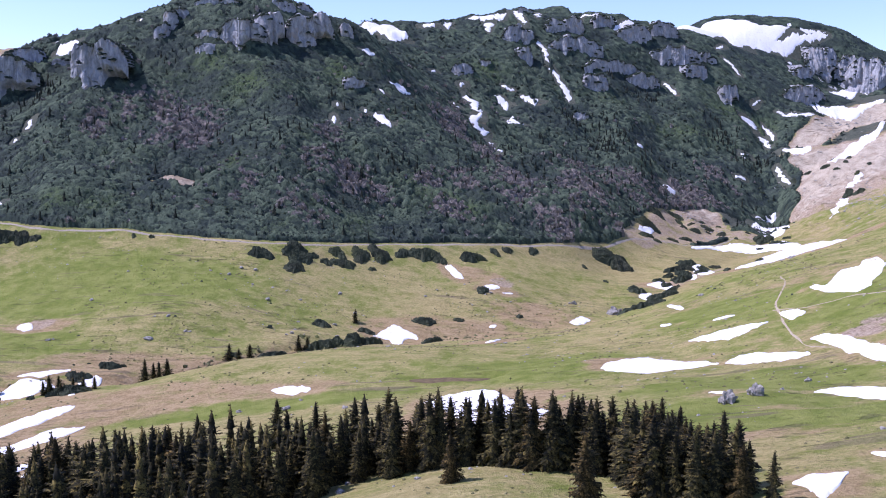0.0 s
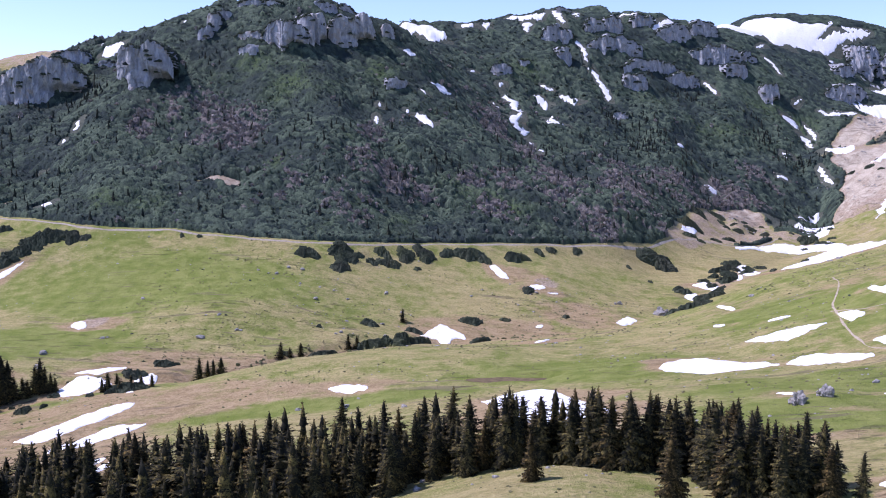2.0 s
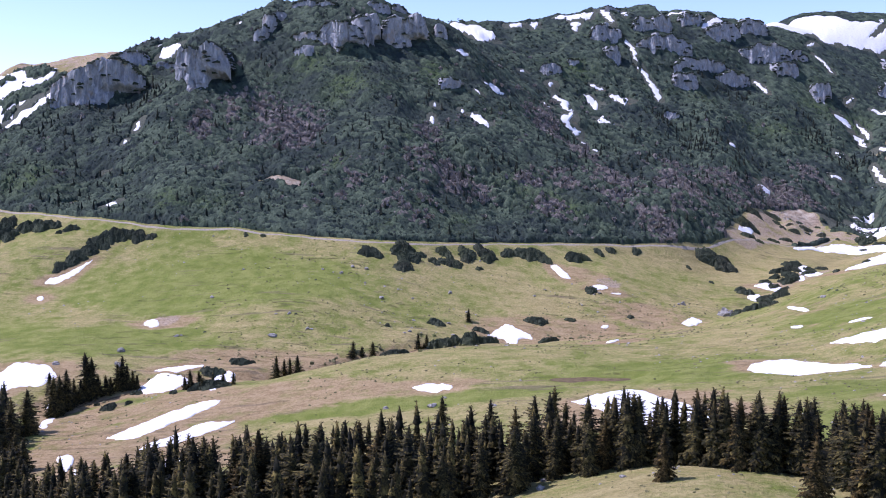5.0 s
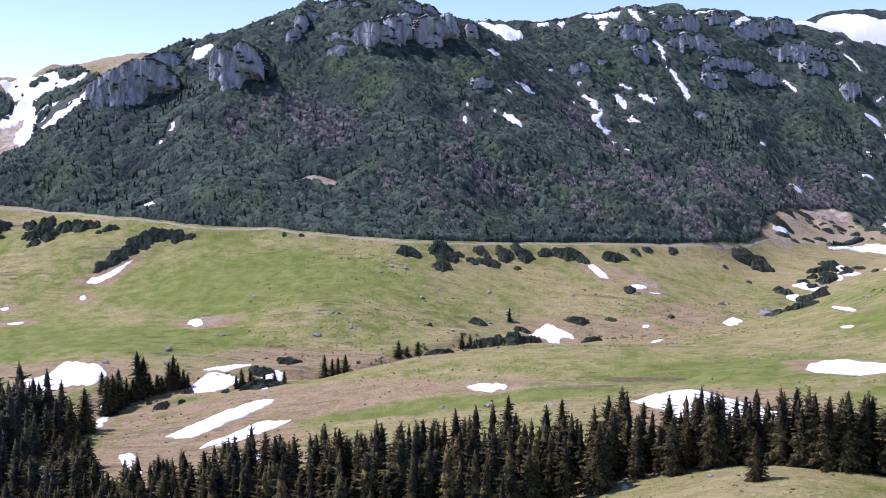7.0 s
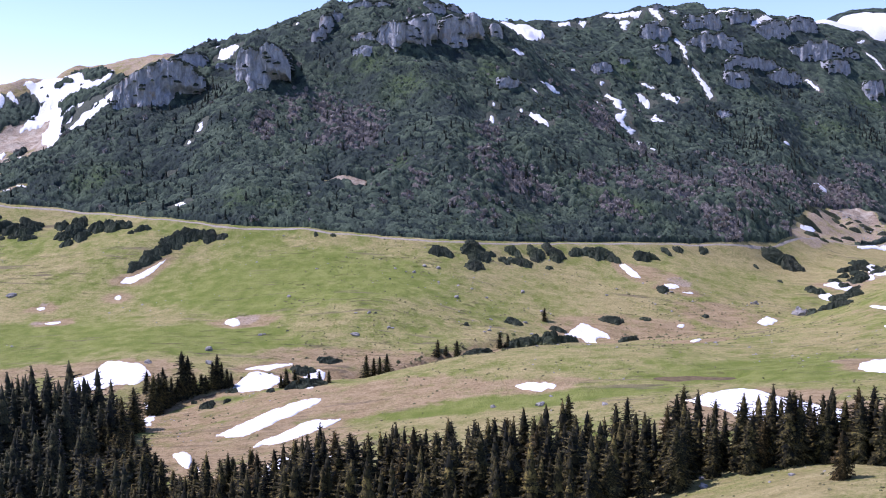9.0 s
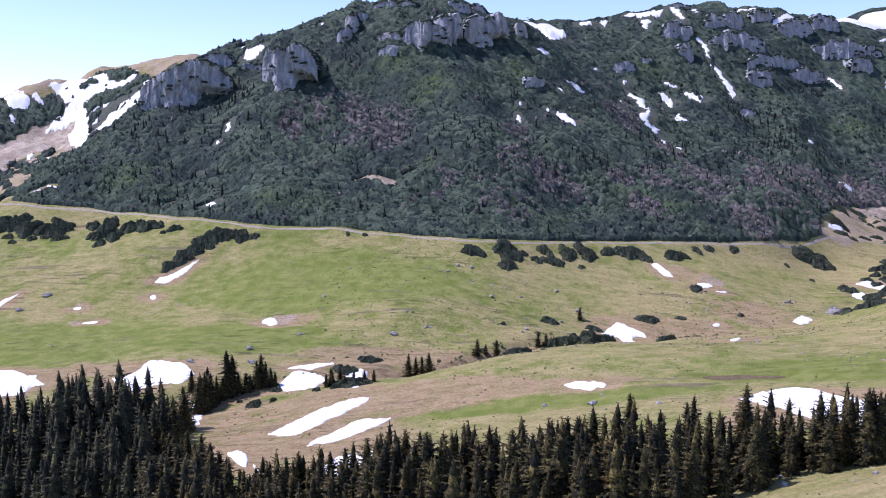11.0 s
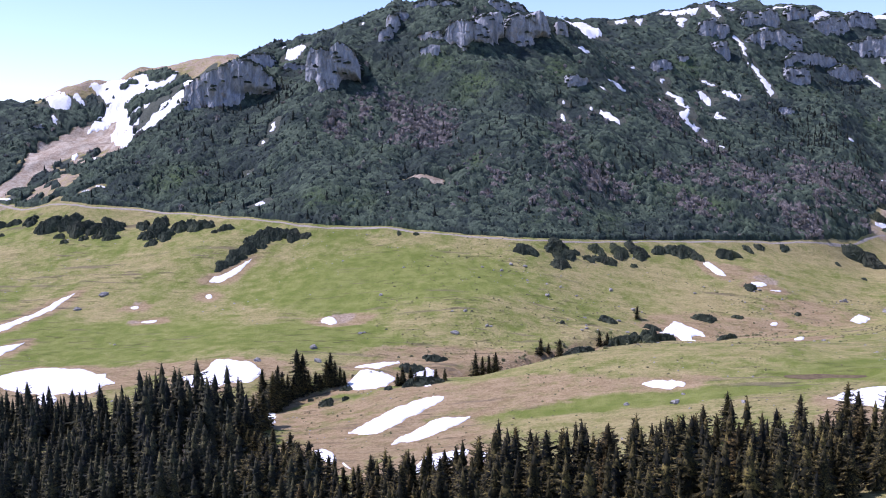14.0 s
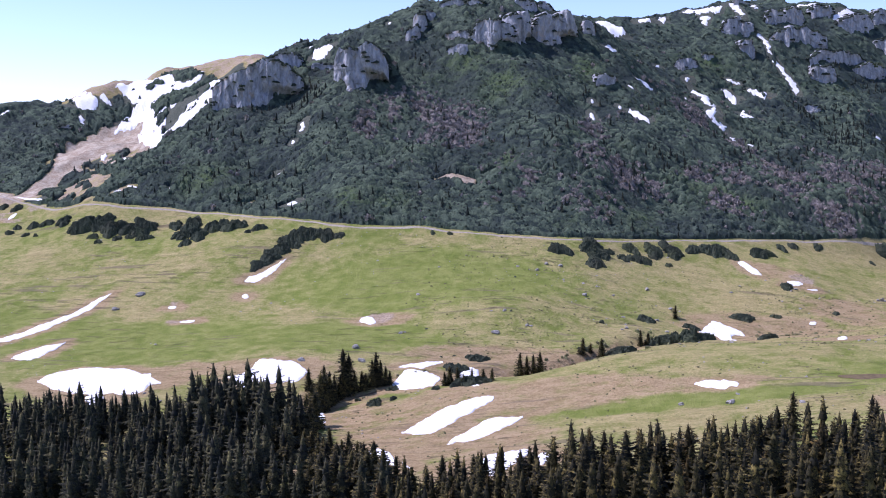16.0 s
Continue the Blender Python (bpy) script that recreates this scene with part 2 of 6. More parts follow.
RIDGE = [(-337, 876, 210.6), (-318, 879, 220.4), (-294, 883, 226.9), (-274, 885, 232.6), (-255, 888, 238.7), (-240, 890, 246.2),
         (-225, 893, 247.2), (-205, 895, 249.7), (-185, 898, 253.3), (-165, 900, 254.2), (-143, 903, 246.7), (-121, 908, 234.5),
         (-101, 916, 231.4), (-80, 925, 227.6), (-102, 1126, 256.1), (-85, 1126, 256.8), (-67, 1131, 250.8), (-35, 1140, 255.1), (-2, 1148, 257.2), (23, 1155, 256.7),
         (43, 1165, 268.3), (64, 1173, 279.7), (84, 1182, 287.8), (112, 1194, 283.3), (137, 1204, 287.2), (152, 1210, 290),
         (170, 1217, 274.7), (192, 1226, 281.5), (223, 1238, 281.5), (253, 1250, 272.2), (277, 1259, 265.4), (306, 1290, 270.9),
         (362, 1365, 292.3), (400, 1362, 296), (438, 1359, 296), (476, 1356, 293.5), (512, 1348, 284.9), (548, 1340, 272.4),
         (583, 1332, 252.2)]
WEST_RIDGE = [(-652, 885, 158), (-646, 905, 155), (-639, 925, 155), (-609, 925, 160), (-597, 925, 174), (-578, 925, 182),
              (-554, 925, 184.6), (-536, 936, 182), (-516, 947, 194.5), (-492, 962, 199.5), (-457, 949, 207), (-430, 940, 211.8),
              (-399, 914, 208), (-369, 888, 199), (-350, 872, 206.1)]
LEE = [(-217, 935, 231), (-197, 937, 234), (-177, 940, 237), (-157, 942, 238), (-135, 945, 231), (-113, 950, 219), (-93, 958, 215),
       (-72, 967, 212), (261, 1292, 256), (285, 1301, 249), (314, 1332, 255), (-644, 927, 142), (-638, 947, 142), (-631, 967, 145),
       (-601, 967, 143), (-589, 967, 157), (-570, 967, 164), (-546, 967, 166), (-528, 978, 164), (-508, 989, 176)]
BACK = [(85, 1129, 240), (132, 1057, 173), (220, 941, 76), (168, 792, 53), (363, 1118, 141),
        (446, 1145, 158), (509, 1273, 199), (399, 1304, 270), (408, 1083, 125), (306, 1134, 177), (242, 1169, 219),
        (-290, 965, 195), (-400, 1010, 178), (560, 1450, 225), (300, 1370, 262), (30, 1260, 248),
        (160, 1300, 262), (420, 1480, 275), (0, 1500, 225), (-500, 1300, 170), (450, 1700, 250), (900, 1400, 240)]
WEST = [(-522, 878, 141), (-441, 890, 186), (-554, 835, 133), (-620, 750, 104), (-900, 800, 138),
        (-900, 400, 60), (-2500, 0, 150), (2500, 0, 250), (-2500, 2500, 150), (2500, 2500, 220), (0, 2800, 150), (0, -2500, 120)]
KNOTS = np.array(KNOLL + HILL + STREAM + EAST + MEADOW + ROAD + PEAK + RIDGE + WEST_RIDGE + LEE + BACK + WEST, float)


def bell(x, y):
    """The smooth kernel that carries the heights from knot to knot."""
    return -np.sqrt((np.subtract.outer(x, KNOTS[:, 0]) ** 2 + np.subtract.outer(y, KNOTS[:, 1]) ** 2) + 18.0 ** 2)


N = len(KNOTS)
_m = np.zeros((N + 1, N + 1))
_m[:N, :N] = bell(KNOTS[:, 0], KNOTS[:, 1]) - np.eye(N) * 0.15
_m[:N, N] = _m[N, :N] = 1
WEIGHT = np.linalg.solve(_m, np.append(KNOTS[:, 2], 0))


def base_height(x, y):
    x, y = np.atleast_1d(np.asarray(x, float)), np.atleast_1d(np.asarray(y, float))
    out = np.empty(x.size)
    fx, fy = x.ravel(), y.ravel()
    for i in range(0, fx.size, 20000):
        out[i:i + 20000] = bell(fx[i:i + 20000], fy[i:i + 20000]) @ WEIGHT[:N] + WEIGHT[N]
    return out.reshape(x.shape)


def value_noise(x, y, size, seed):
    """Smooth noise from -1 to 1 with bumps of that size."""
    u, v = x / size, y / size
    i, j = np.floor(u).astype(np.int64), np.floor(v).astype(np.int64)
    fu, fv = u - i, v - j
    fu, fv = fu * fu * (3 - 2 * fu), fv * fv * (3 - 2 * fv)

    def corner(a, b):
        h = (a * 374761393 + b * 668265263 + seed * 974634541) & 0x7FFFFFFF
        h = ((h ^ (h >> 13)) * 1274126177) & 0x7FFFFFFF
        h = (h ^ (h >> 16)) & 0xFFFF
        return h / 32767.5 - 1

    return ((corner(i, j) * (1 - fu) + corner(i + 1, j) * fu) * (1 - fv)
            + (corner(i, j + 1) * (1 - fu) + corner(i + 1, j + 1) * fu) * fv)


def rough(x, y, size, seed, octaves=3):
    return sum(value_noise(x, y, size / 2 ** k, seed + k) * 0.5 ** k for k in range(octaves))


def step(a, b, v):
    """0 below a, 1 above b, smooth between."""
    s = np.clip((v - a) / (b - a), 0, 1)
    return s * s * (3 - 2 * s)


def line_at(x, knots):
    k = np.array(knots, float)
    return np.interp(x, k[:, 0], k[:, 1])


def near_line(x, y, pts):
    """Distance to a bent line, and how far along it (in knots) the nearest point lies."""
    best, along = np.full(np.shape(x), 1e9), np.zeros(np.shape(x))
    for n, (a, b) in enumerate(zip(pts[:-1], pts[1:])):
        dx, dy = b[0] - a[0], b[1] - a[1]
        s = np.clip(((x - a[0]) * dx + (y - a[1]) * dy) / (dx * dx + dy * dy), 0, 1)
        d = np.hypot(x - a[0] - s * dx, y - a[1] - s * dy)
        along = np.where(d < best, n + s, along)
        best = np.minimum(best, d)
    return best, along


# the track along the foot of the mountain: x, y
TRACK = [(-620, 730), (-540, 695), (-493, 670), (-470, 660), (-423, 647), (-382, 646), (-350, 637), (-311, 619), (-295, 616), (-273, 611), (-257, 605), (-241, 603), (-205, 604), (-187, 601), (-168, 600),
         (-133, 598), (-116, 597), (-100, 601), (-66, 615), (-31, 632), (0, 645), (25, 655), (45, 665), (86, 684), (121, 703), (165, 745), (215, 790), (250, 830)]
BROOK = [(-420, 330), (-300, 335), (-255, 350), (-215, 362), (-180, 385), (-120, 413), (-91, 447), (-60, 480), (-30, 500), (30, 528), (76, 545), (120, 592), (150, 640),
         (195, 690), (245, 780), (300, 880), (330, 955), (345, 1010)]


# ribs (+) and gullies (-) of the mountain: height, half width, and the bent line
RIBS = [(4, 30, [(-95, 880), (-20, 800), (50, 742), (108, 700)]), (-3, 24, [(-25, 900), (30, 828), (85, 775), (135, 745)]),
        (-9, 16, [(370, 1130), (340, 1040), (330, 960)]), (-6, 11, [(80, 1150), (100, 1100), (132, 1057), (150, 1000)]),
        (-7, 22, [(-440, 900), (-470, 800), (-500, 710)]), (6, 24, [(-300, 800), (-270, 720), (-250, 640)]),
        (-5, 20, [(-330, 800), (-335, 720), (-320, 640)]), (6, 26, [(-160, 830), (-120, 740), (-90, 650)]),
        (-6, 18, [(-110, 800), (-75, 730), (-40, 680)]), (7, 22, [(190, 1090), (190, 1000), (170, 880)]),
        (-6, 20, [(60, 1050), (60, 960), (90, 880)]), (6, 22, [(285, 1150), (270, 1060), (260, 960)])]


def height(x, y):
    x, y = np.atleast_1d(np.asarray(x, float)), np.atleast_1d(np.asarray(y, float))
    h = base_height(x, y)
    up = step(0, 60, y - line_at(x, TRACK))
    dome = step(1180, 1260, y + 0.1 * x) * step(240, 320, x)
    up = up * (1 - 0.85 * dome)
    h += rough(x, y, 60, 11) * (0.35 + 6.5 * up) * step(100, 240, y) + rough(x, y, 14, 21) * (0.46 + 1.6 * up)
    h += value_noise(x, y, 5.5, 31) * 0.16 + value_noise(x * 0.13, y, 6.5, 37) * 0.38 * step(180, 300, y)
    h += 1.5 * rough(x, y, 28, 25, 2) * up * (1 - step(185, 225, h)) * (1 - step(940, 1000, y))
    for tall, wide, pts in RIBS:
        d, a = near_line(x, y, pts)
        h += tall * np.exp(-(d / wide) ** 2) * step(0, 40, y - line_at(x, TRACK))
    d, _ = near_line(x, y, BROOK)
    h -= 2.2 * (1 - step(2, 16, d))
    far = y - line_at(x, BROOK) + 1.5 * rough(x, y, 9, 33)
    scarp = step(-158, -140, x) * (1 - step(-80, -60, x)) * (far > 0)
    h += scarp * (2.3 * step(5, 8, far) * (1 - step(12, 40, far)) + 0.45 * value_noise(x * 0.2, y, 1.9, 35) * step(1, 4, far) * (1 - step(9, 13, far)))
    q = ((x - 3) / 19) ** 2 + ((y - 342 - 0.12 * (x - 3)) / 6.5) ** 2
    h += (36.5 - h) * (1 - step(0.5, 1.5, q))
    d, _ = near_line(x, y, TRACK)
    h += 1.2 * (1 - step(2, 9, d)) * (1 - up)
    return h

# ---------------------------------------------------------------- the ground, one sheet
def spaced(*runs):
    """Grid lines: runs of (start, stop, spacing)."""
    return np.unique(np.concatenate([np.arange(a, b, s) for a, b, s in runs]))


GX = spaced((-3000, -1100, 190), (-1100, -660, 22), (-660, 620, 2.9), (620, 1000, 19), (1000, 3001, 200))
GY = spaced((-2500, -300, 200), (-300, 100, 12), (100, 200, 4), (200, 660, 2.2), (660, 1010, 4.2), (1010, 1400, 6.0), (1400, 1800, 20), (1800, 3401, 160))
XX, YY = np.meshgrid(GX, GY)
ZZ = height(XX, YY)


def ground(x, y):
    """Height of the sheet itself, between its grid lines."""
    x, y = np.asarray(x, float), np.asarray(y, float)
    i, j = np.clip(np.searchsorted(GX, x) - 1, 0, len(GX) - 2), np.clip(np.searchsorted(GY, y) - 1, 0, len(GY) - 2)
    u, v = (x - GX[i]) / (GX[i + 1] - GX[i]), (y - GY[j]) / (GY[j + 1] - GY[j])
    return (ZZ[j, i] * (1 - u) + ZZ[j, i + 1] * u) * (1 - v) + (ZZ[j + 1, i] * (1 - u) + ZZ[j + 1, i + 1] * u) * v


def slope_at(x, y):
    return np.array(((ground(x + 3, y) - ground(x - 3, y)) / 6, (ground(x, y + 3) - ground(x, y - 3)) / 6))


def mesh_from(name, verts, faces, material, smooth=False):
    """A mesh from arrays: verts n x 3, faces n x 3 or n x 4."""
    me = bpy.data.meshes.new(name)
    verts, faces = np.asarray(verts, np.float32), np.asarray(faces, np.int32)
    me.vertices.add(len(verts))
    me.vertices.foreach_set("co", verts.ravel())
    k = faces.shape[1]
    me.loops.add(faces.size)
    me.loops.foreach_set("vertex_index", faces.ravel())
    me.polygons.add(len(faces))
    me.polygons.foreach_set("loop_start", np.arange(0, faces.size, k, dtype=np.int32))
    me.polygons.foreach_set("use_smooth", np.full(len(faces), smooth))
    me.update(calc_edges=True)
    me.materials.append(material)
    return me


def grid_faces(rows, cols):
    a = (np.arange(rows - 1)[:, None] * cols + np.arange(cols - 1)).ravel()
    return np.stack([a, a + 1, a + cols + 1, a + cols], 1)


def give(me, name, values):
    me.attributes.new(name, "FLOAT", "POINT").data.foreach_set("value", np.asarray(values, np.float32).ravel())


# ---------------------------------------------------------------- snow, laid on the sheet
rng = np.random.default_rng(7)
SNOWS = []


def snow(knots):
    SNOWS.append(np.array(knots, float))


# valley and meadow
snow([(-62.4, 343.6, -62, 341.5), (-58.2, 345.5, -56.7, 336.3), (-52.1, 345.6, -50.4, 334.2), (-47, 341.3, -46.3, 336.2)])
snow([(54.3, 330.1, 53.8, 327.1), (61.5, 345.3, 56.8, 318.4), (71.3, 348.5, 65.2, 317.9), (82.9, 337, 77.5, 314.4), (93.3, 321.1, 91.3, 314.3)])
snow([(93.7, 317.9, 92.6, 314), (100.3, 322.6, 95.6, 307), (109.7, 316.7, 103.8, 299.4), (117.3, 303.8, 114, 295.2)])
snow([(92.9, 364.3, 92.2, 361.3), (102.3, 364.4, 98.8, 351.6), (111.4, 359.2, 107.5, 346.3), (121.7, 357.4, 120.4, 353.5)])
snow([(123.1, 321.4, 121.7, 317.5), (128.8, 318.4, 123.2, 304), (131.3, 302.1, 124.5, 286.1), (134, 290.1, 125.1, 270.3), (140.2, 277.2, 132.5, 261.6)])
snow([(147.6, 388.1, 145.5, 382.4), (157.8, 386.9, 150.7, 368.7), (199.3, 456.4, 157.9, 360.6), (214.7, 464.2, 165.8, 357.4)])
snow([(129, 369, 126.4, 361.3), (132.3, 364.9, 127.5, 351.4), (135.6, 358.5, 133.1, 351.8)])
snow([(96.8, 249.3, 95.4, 245.6), (105.4, 251.5, 100.8, 240.3), (112.7, 242.2, 106.3, 228.2), (116.2, 234.1, 111.3, 224)])
snow([(71.1, 255.3, 70.3, 252.4), (75.3, 253.3, 73.6, 247.4)])
snow([(61.8, 167.5, 61.1, 165.5), (64.8, 168.7, 61.9, 160.9), (67.4, 168.9, 62.1, 155.3), (69.7, 169.2, 64.7, 156.5), (72.7, 168.2, 71.5, 165.3)])
snow([(81, 179.3, 80.6, 178.3), (84.6, 178.9, 82.4, 174.2)])
snow([(72.8, 554.3, 72.5, 552.1), (80.3, 565.7, 78.1, 550.2), (87.4, 566.6, 86.2, 558.4)])
snow([(25.7, 539.2, 25.6, 535.9), (30.3, 542.1, 30.1, 536.7)])
snow([(23.9, 591.4, 23.8, 587.1), (29.4, 597.3, 28.9, 586.8), (35.6, 594.8, 35.2, 588.4)])
snow([(35.9, 587.3, 35.7, 585.2), (42.9, 588.8, 42.7, 585.6)])
snow([(1.1, 620.4, 1.1, 616.2), (5.8, 621.4, 5.7, 607.6), (13.5, 607.4, 13.3, 598.1)])
snow([(127.4, 627.1, 125.2, 616), (138.1, 632.1, 133.4, 610.1)])
snow([(138, 653.3, 136.3, 645.2), (150.6, 656.7, 146.8, 639.6), (157.6, 648.7, 149.4, 614.6)])
snow([(118.5, 508.8, 115.3, 495.1), (119.3, 475, 114.2, 454.6)])
snow([(96, 424.3, 93.4, 412.6), (99.4, 416.6, 97.6, 408.6)])
snow([(177.6, 695.7, 174.9, 684.6), (187.3, 701.4, 179.3, 670.8), (195, 690.7, 184.5, 653)])
snow([(172.9, 673.4, 168.2, 654.7), (178.1, 675.3, 173, 655.7)])
snow([(112.3, 400.4, 111.2, 396.4), (121.7, 399.2, 120, 393.4)])
snow([(-7.1, 308.1, -7, 302.1), (3, 315.7, 2.6, 277.2), (14.1, 311.7, 11, 243.1), (24.7, 285.2, 20.8, 238.7), (31.4, 272.5, 29.2, 252.5)])
snow([(-165.6, 315.7, -165, 311.6), (-158.2, 336, -155.1, 313.5), (-146.8, 348.7, -144.9, 329.7), (-134.9, 350.2, -134.5, 344.8)])
snow([(-147.6, 300, -147.2, 296.8), (-138.2, 322, -136.6, 303.4), (-123.1, 329.8, -122.9, 324.5)])
snow([(-135.1, 274.9, -132.7, 247.5), (-129.5, 281.6, -127.4, 250.3), (-119.6, 284.6, -119.1, 268.3)])
snow([(-117.3, 272.5, -116.9, 256.3), (-112.6, 272.8, -112.5, 260.6)])
snow([(-341.3, 386.8, -334.8, 375.3), (-338.9, 404.6, -317.6, 364.8), (-313.5, 403.2, -294.4, 363.2), (-286.3, 394.5, -277, 372.5)])
snow([(-307.9, 365.4, -299.4, 348.7), (-297.8, 363.8, -291, 349.4)])
snow([(-182.2, 408, -181.7, 404.9), (-172.7, 414.8, -171.3, 404.5), (-163, 421.2, -162, 413)])
snow([(-154.3, 407.2, -153.8, 402.9), (-150.1, 410.7, -147.5, 383.8), (-146.3, 413.1, -145.6, 404.6)])
snow([(-191.2, 280, -188.8, 271.5), (-189.2, 282.4, -185.4, 268), (-186, 280.8, -183.6, 271.3)])
snow([(-173.9, 296.6, -170.7, 288.3), (-171.5, 297.1, -165.4, 280.4), (-168.4, 295.8, -160.7, 274.4), (-165, 290.5, -159.7, 275.6)])
snow([(-160, 279.5, -157.4, 272.1), (-155.4, 270.5, -153.1, 264)])
snow([(-408.1, 457.7, -400, 444.6), (-395, 479.3, -389.4, 469.3), (-384.3, 509.3, -378.6, 498.2), (-376, 533.9, -373.3, 528.2)])
snow([(-376.3, 424.4, -374.7, 421.7), (-374.7, 443.3, -363.1, 422.8), (-363.7, 455.7, -361.3, 451.2)])
snow([(-300.2, 551.7, -298.9, 547.5), (-291.5, 561.4, -288.5, 551.2), (-280, 575.3, -279.4, 573.2)])
snow([(-295.6, 533.2, -293.3, 526.1), (-291.6, 533.4, -289.4, 526.4)])
snow([(-333.4, 514.7, -331.4, 509.9), (-329.1, 516.6, -326.4, 509.8)])
snow([(-318, 492.9, -315.7, 487.2), (-310.3, 497.2, -307.7, 490.4)])
snow([(-216.2, 488, -214.8, 480.9), (-212, 491.1, -208.9, 475.8), (-206.3, 483.8, -204.8, 475.7)])
snow([(25.2, 480.1, 18.7, 456.2), (30, 479.9, 21.9, 451.2)])
snow([(303.9, 955.2, 301.5, 947.3), (311, 963.5, 280.4, 867.6), (331.1, 983.4, 284.4, 842.9), (335.5, 965.4, 290, 833.7), (307.8, 859.8, 300.5, 838.8)])
snow([(310.7, 966.3, 310, 963.8), (337.7, 981.2, 336.9, 978.6)])
snow([(199.9, 661.5, 197.3, 652.7), (224.7, 709.4, 204.6, 645.5), (247.2, 746.7, 218.1, 658.3), (269.1, 759.8, 236.9, 668.2), (280.2, 742.4, 246.4, 652.5), (281.6, 708.1, 255.1, 640.9), (280.9, 672.1, 262.4, 627.7)])
snow([(199.1, 778, 195.7, 764.3), (238.7, 807.4, 233.6, 789.9), (274.3, 815.2, 263.8, 783.6), (290.2, 806.7, 268.7, 746.1), (294.6, 795.6, 274.6, 741.1)])
snow([(158.6, 790.7, 154.1, 767.9), (176.9, 811.3, 174, 797.2)])
snow([(-325.3, 404.2, -300.3, 361.1), (-310.5, 397.2, -291.2, 362.2), (-300.1, 392.7, -285.1, 364.5), (-293.8, 393.2, -282.8, 371.9), (-290.1, 392.1, -288.3, 388.5)])
snow([(-254.4, 387.7, -252.4, 383.2), (-251.2, 393.4, -240.8, 368.2), (-247.1, 399.2, -236.7, 373), (-246, 406.6, -234.7, 377.3), (-241.9, 408.4, -231.6, 380.9), (-233.9, 405.8, -225.4, 381.9), (-228.6, 407.8, -219.7, 381.9), (-220, 396, -217.7, 389.3)])
snow([(-37.86, 509.6, -37.64, 506.5), (-31.93, 520.9, -31.21, 508.6), (-27.69, 528.1, -26.56, 505.4), (-24.59, 528.2, -22.6, 488), (-21.4, 526.3, -20.76, 509.8), (-16.59, 521.3, -16.34, 513), (-13.16, 519.3, -12.96, 510.8)])
snow([(-215.3, 371.7, -212.5, 371.9), (-213.4, 369, -208.1, 370.2), (-209.8, 362.5, -204.8, 362.8), (-203.6, 343.2, -199.1, 344.4), (-200.6, 339.6, -198.6, 338.8)])
snow([(-183, 393.2, -180.9, 384.5), (-179.8, 395.3, -175.9, 379), (-175.8, 399.5, -169.6, 372.6), (-170, 401.7, -164.2, 374.8), (-166.5, 402.9, -161.1, 376.9), (-162.8, 403.1, -160.9, 393.4)])
snow([(-155.5, 407.4, -147.1, 408.7), (-155.6, 402.4, -146.2, 405.7), (-149.4, 378.4, -142.3, 372.9), (-146.1, 367.9, -142.6, 366)])
# gullies and ledges of the mountain
snow([(-586.8, 902.4, -577.4, 883.9), (-579.1, 901.3, -566.6, 875.8), (-571.5, 900.2, -559.4, 874.6), (-562.6, 897.5, -554.6, 879.9), (-556.6, 895.8, -554.0, 889.6)])
snow([(-593.4, 911.5, -590.4, 906.5), (-581.1, 907.9, -577.7, 900.9), (-570.7, 903.6, -569.5, 901.0)])
snow([(-556.8, 898.8, -554.8, 894.4), (-549.8, 898.5, -547.2, 892.3), (-542.7, 895.2, -541.6, 892.5)])
snow([(-546.2, 910.2, -545.1, 907.6), (-542.4, 914.8, -539.1, 906.9), (-537.1, 918.9, -530.6, 903), (-532.9, 922.6, -522.2, 896.8), (-529, 927.2, -515.5, 894.2), (-522.2, 926.6, -507.8, 890.8), (-513.3, 922.4, -501, 891.1), (-506.7, 923.6, -494.4, 892.2), (-500.2, 924.9, -488.3, 894.2), (-492.2, 922.4, -481.5, 894.4), (-486.4, 916.2, -478.4, 895.4), (-477.7, 911.9, -471.6, 895.5), (-471, 914, -465.4, 898.5), (-462.8, 915.4, -458.4, 902.8), (-455.4, 915.7, -453.9, 911.1)])
snow([(-527.7, 865.5, -526.1, 861.8), (-527.4, 881.5, -521.2, 867), (-520.9, 886.1, -514.8, 871.6), (-515.5, 894.2, -510.2, 880.7), (-507.6, 888.8, -502.9, 877), (-499.4, 881.3, -495.7, 872.2)])
snow([(-493.2, 839.3, -487.4, 825.6), (-500.2, 866.4, -457.6, 769.6), (-500.1, 880.1, -450.5, 764.7), (-491.7, 877.8, -443.7, 763.9), (-487.4, 881.3, -444.1, 777.4), (-482.4, 883, -477, 869.2), (-477.3, 884.6, -470.9, 868.1), (-468.4, 876.2, -465.2, 867.9)])
snow([(-445.9, 763.2, -439.7, 748.5), (-441.9, 765.6, -436.2, 751.8), (-436.2, 766.5, -429.9, 750.8), (-432.4, 771.9, -425.1, 753.5), (-434.5, 791.1, -422.2, 759.7), (-454.2, 858, -423.3, 779.1), (-447.8, 861.9, -417.7, 782.9), (-443.2, 870.5, -413.4, 790.4), (-444.6, 892.7, -412.6, 805.1), (-442.5, 906.5, -407.9, 809.4), (-437.3, 907.9, -409.7, 828.6), (-427.3, 887.2, -408.4, 833)])
snow([(-563.5, 868.01, -559.3, 868.68), (-560, 862.85, -555.8, 864.48), (-556.4, 859.62, -553.3, 860.11)])
snow([(-632.8, 851.69, -630.9, 848.27), (-628.5, 861.86, -626.1, 857.57)])
snow([(-528.7, 696.16, -526.2, 691.84), (-512.5, 692.21, -508.7, 685.25), (-501.7, 686.79, -497.9, 679.79)])
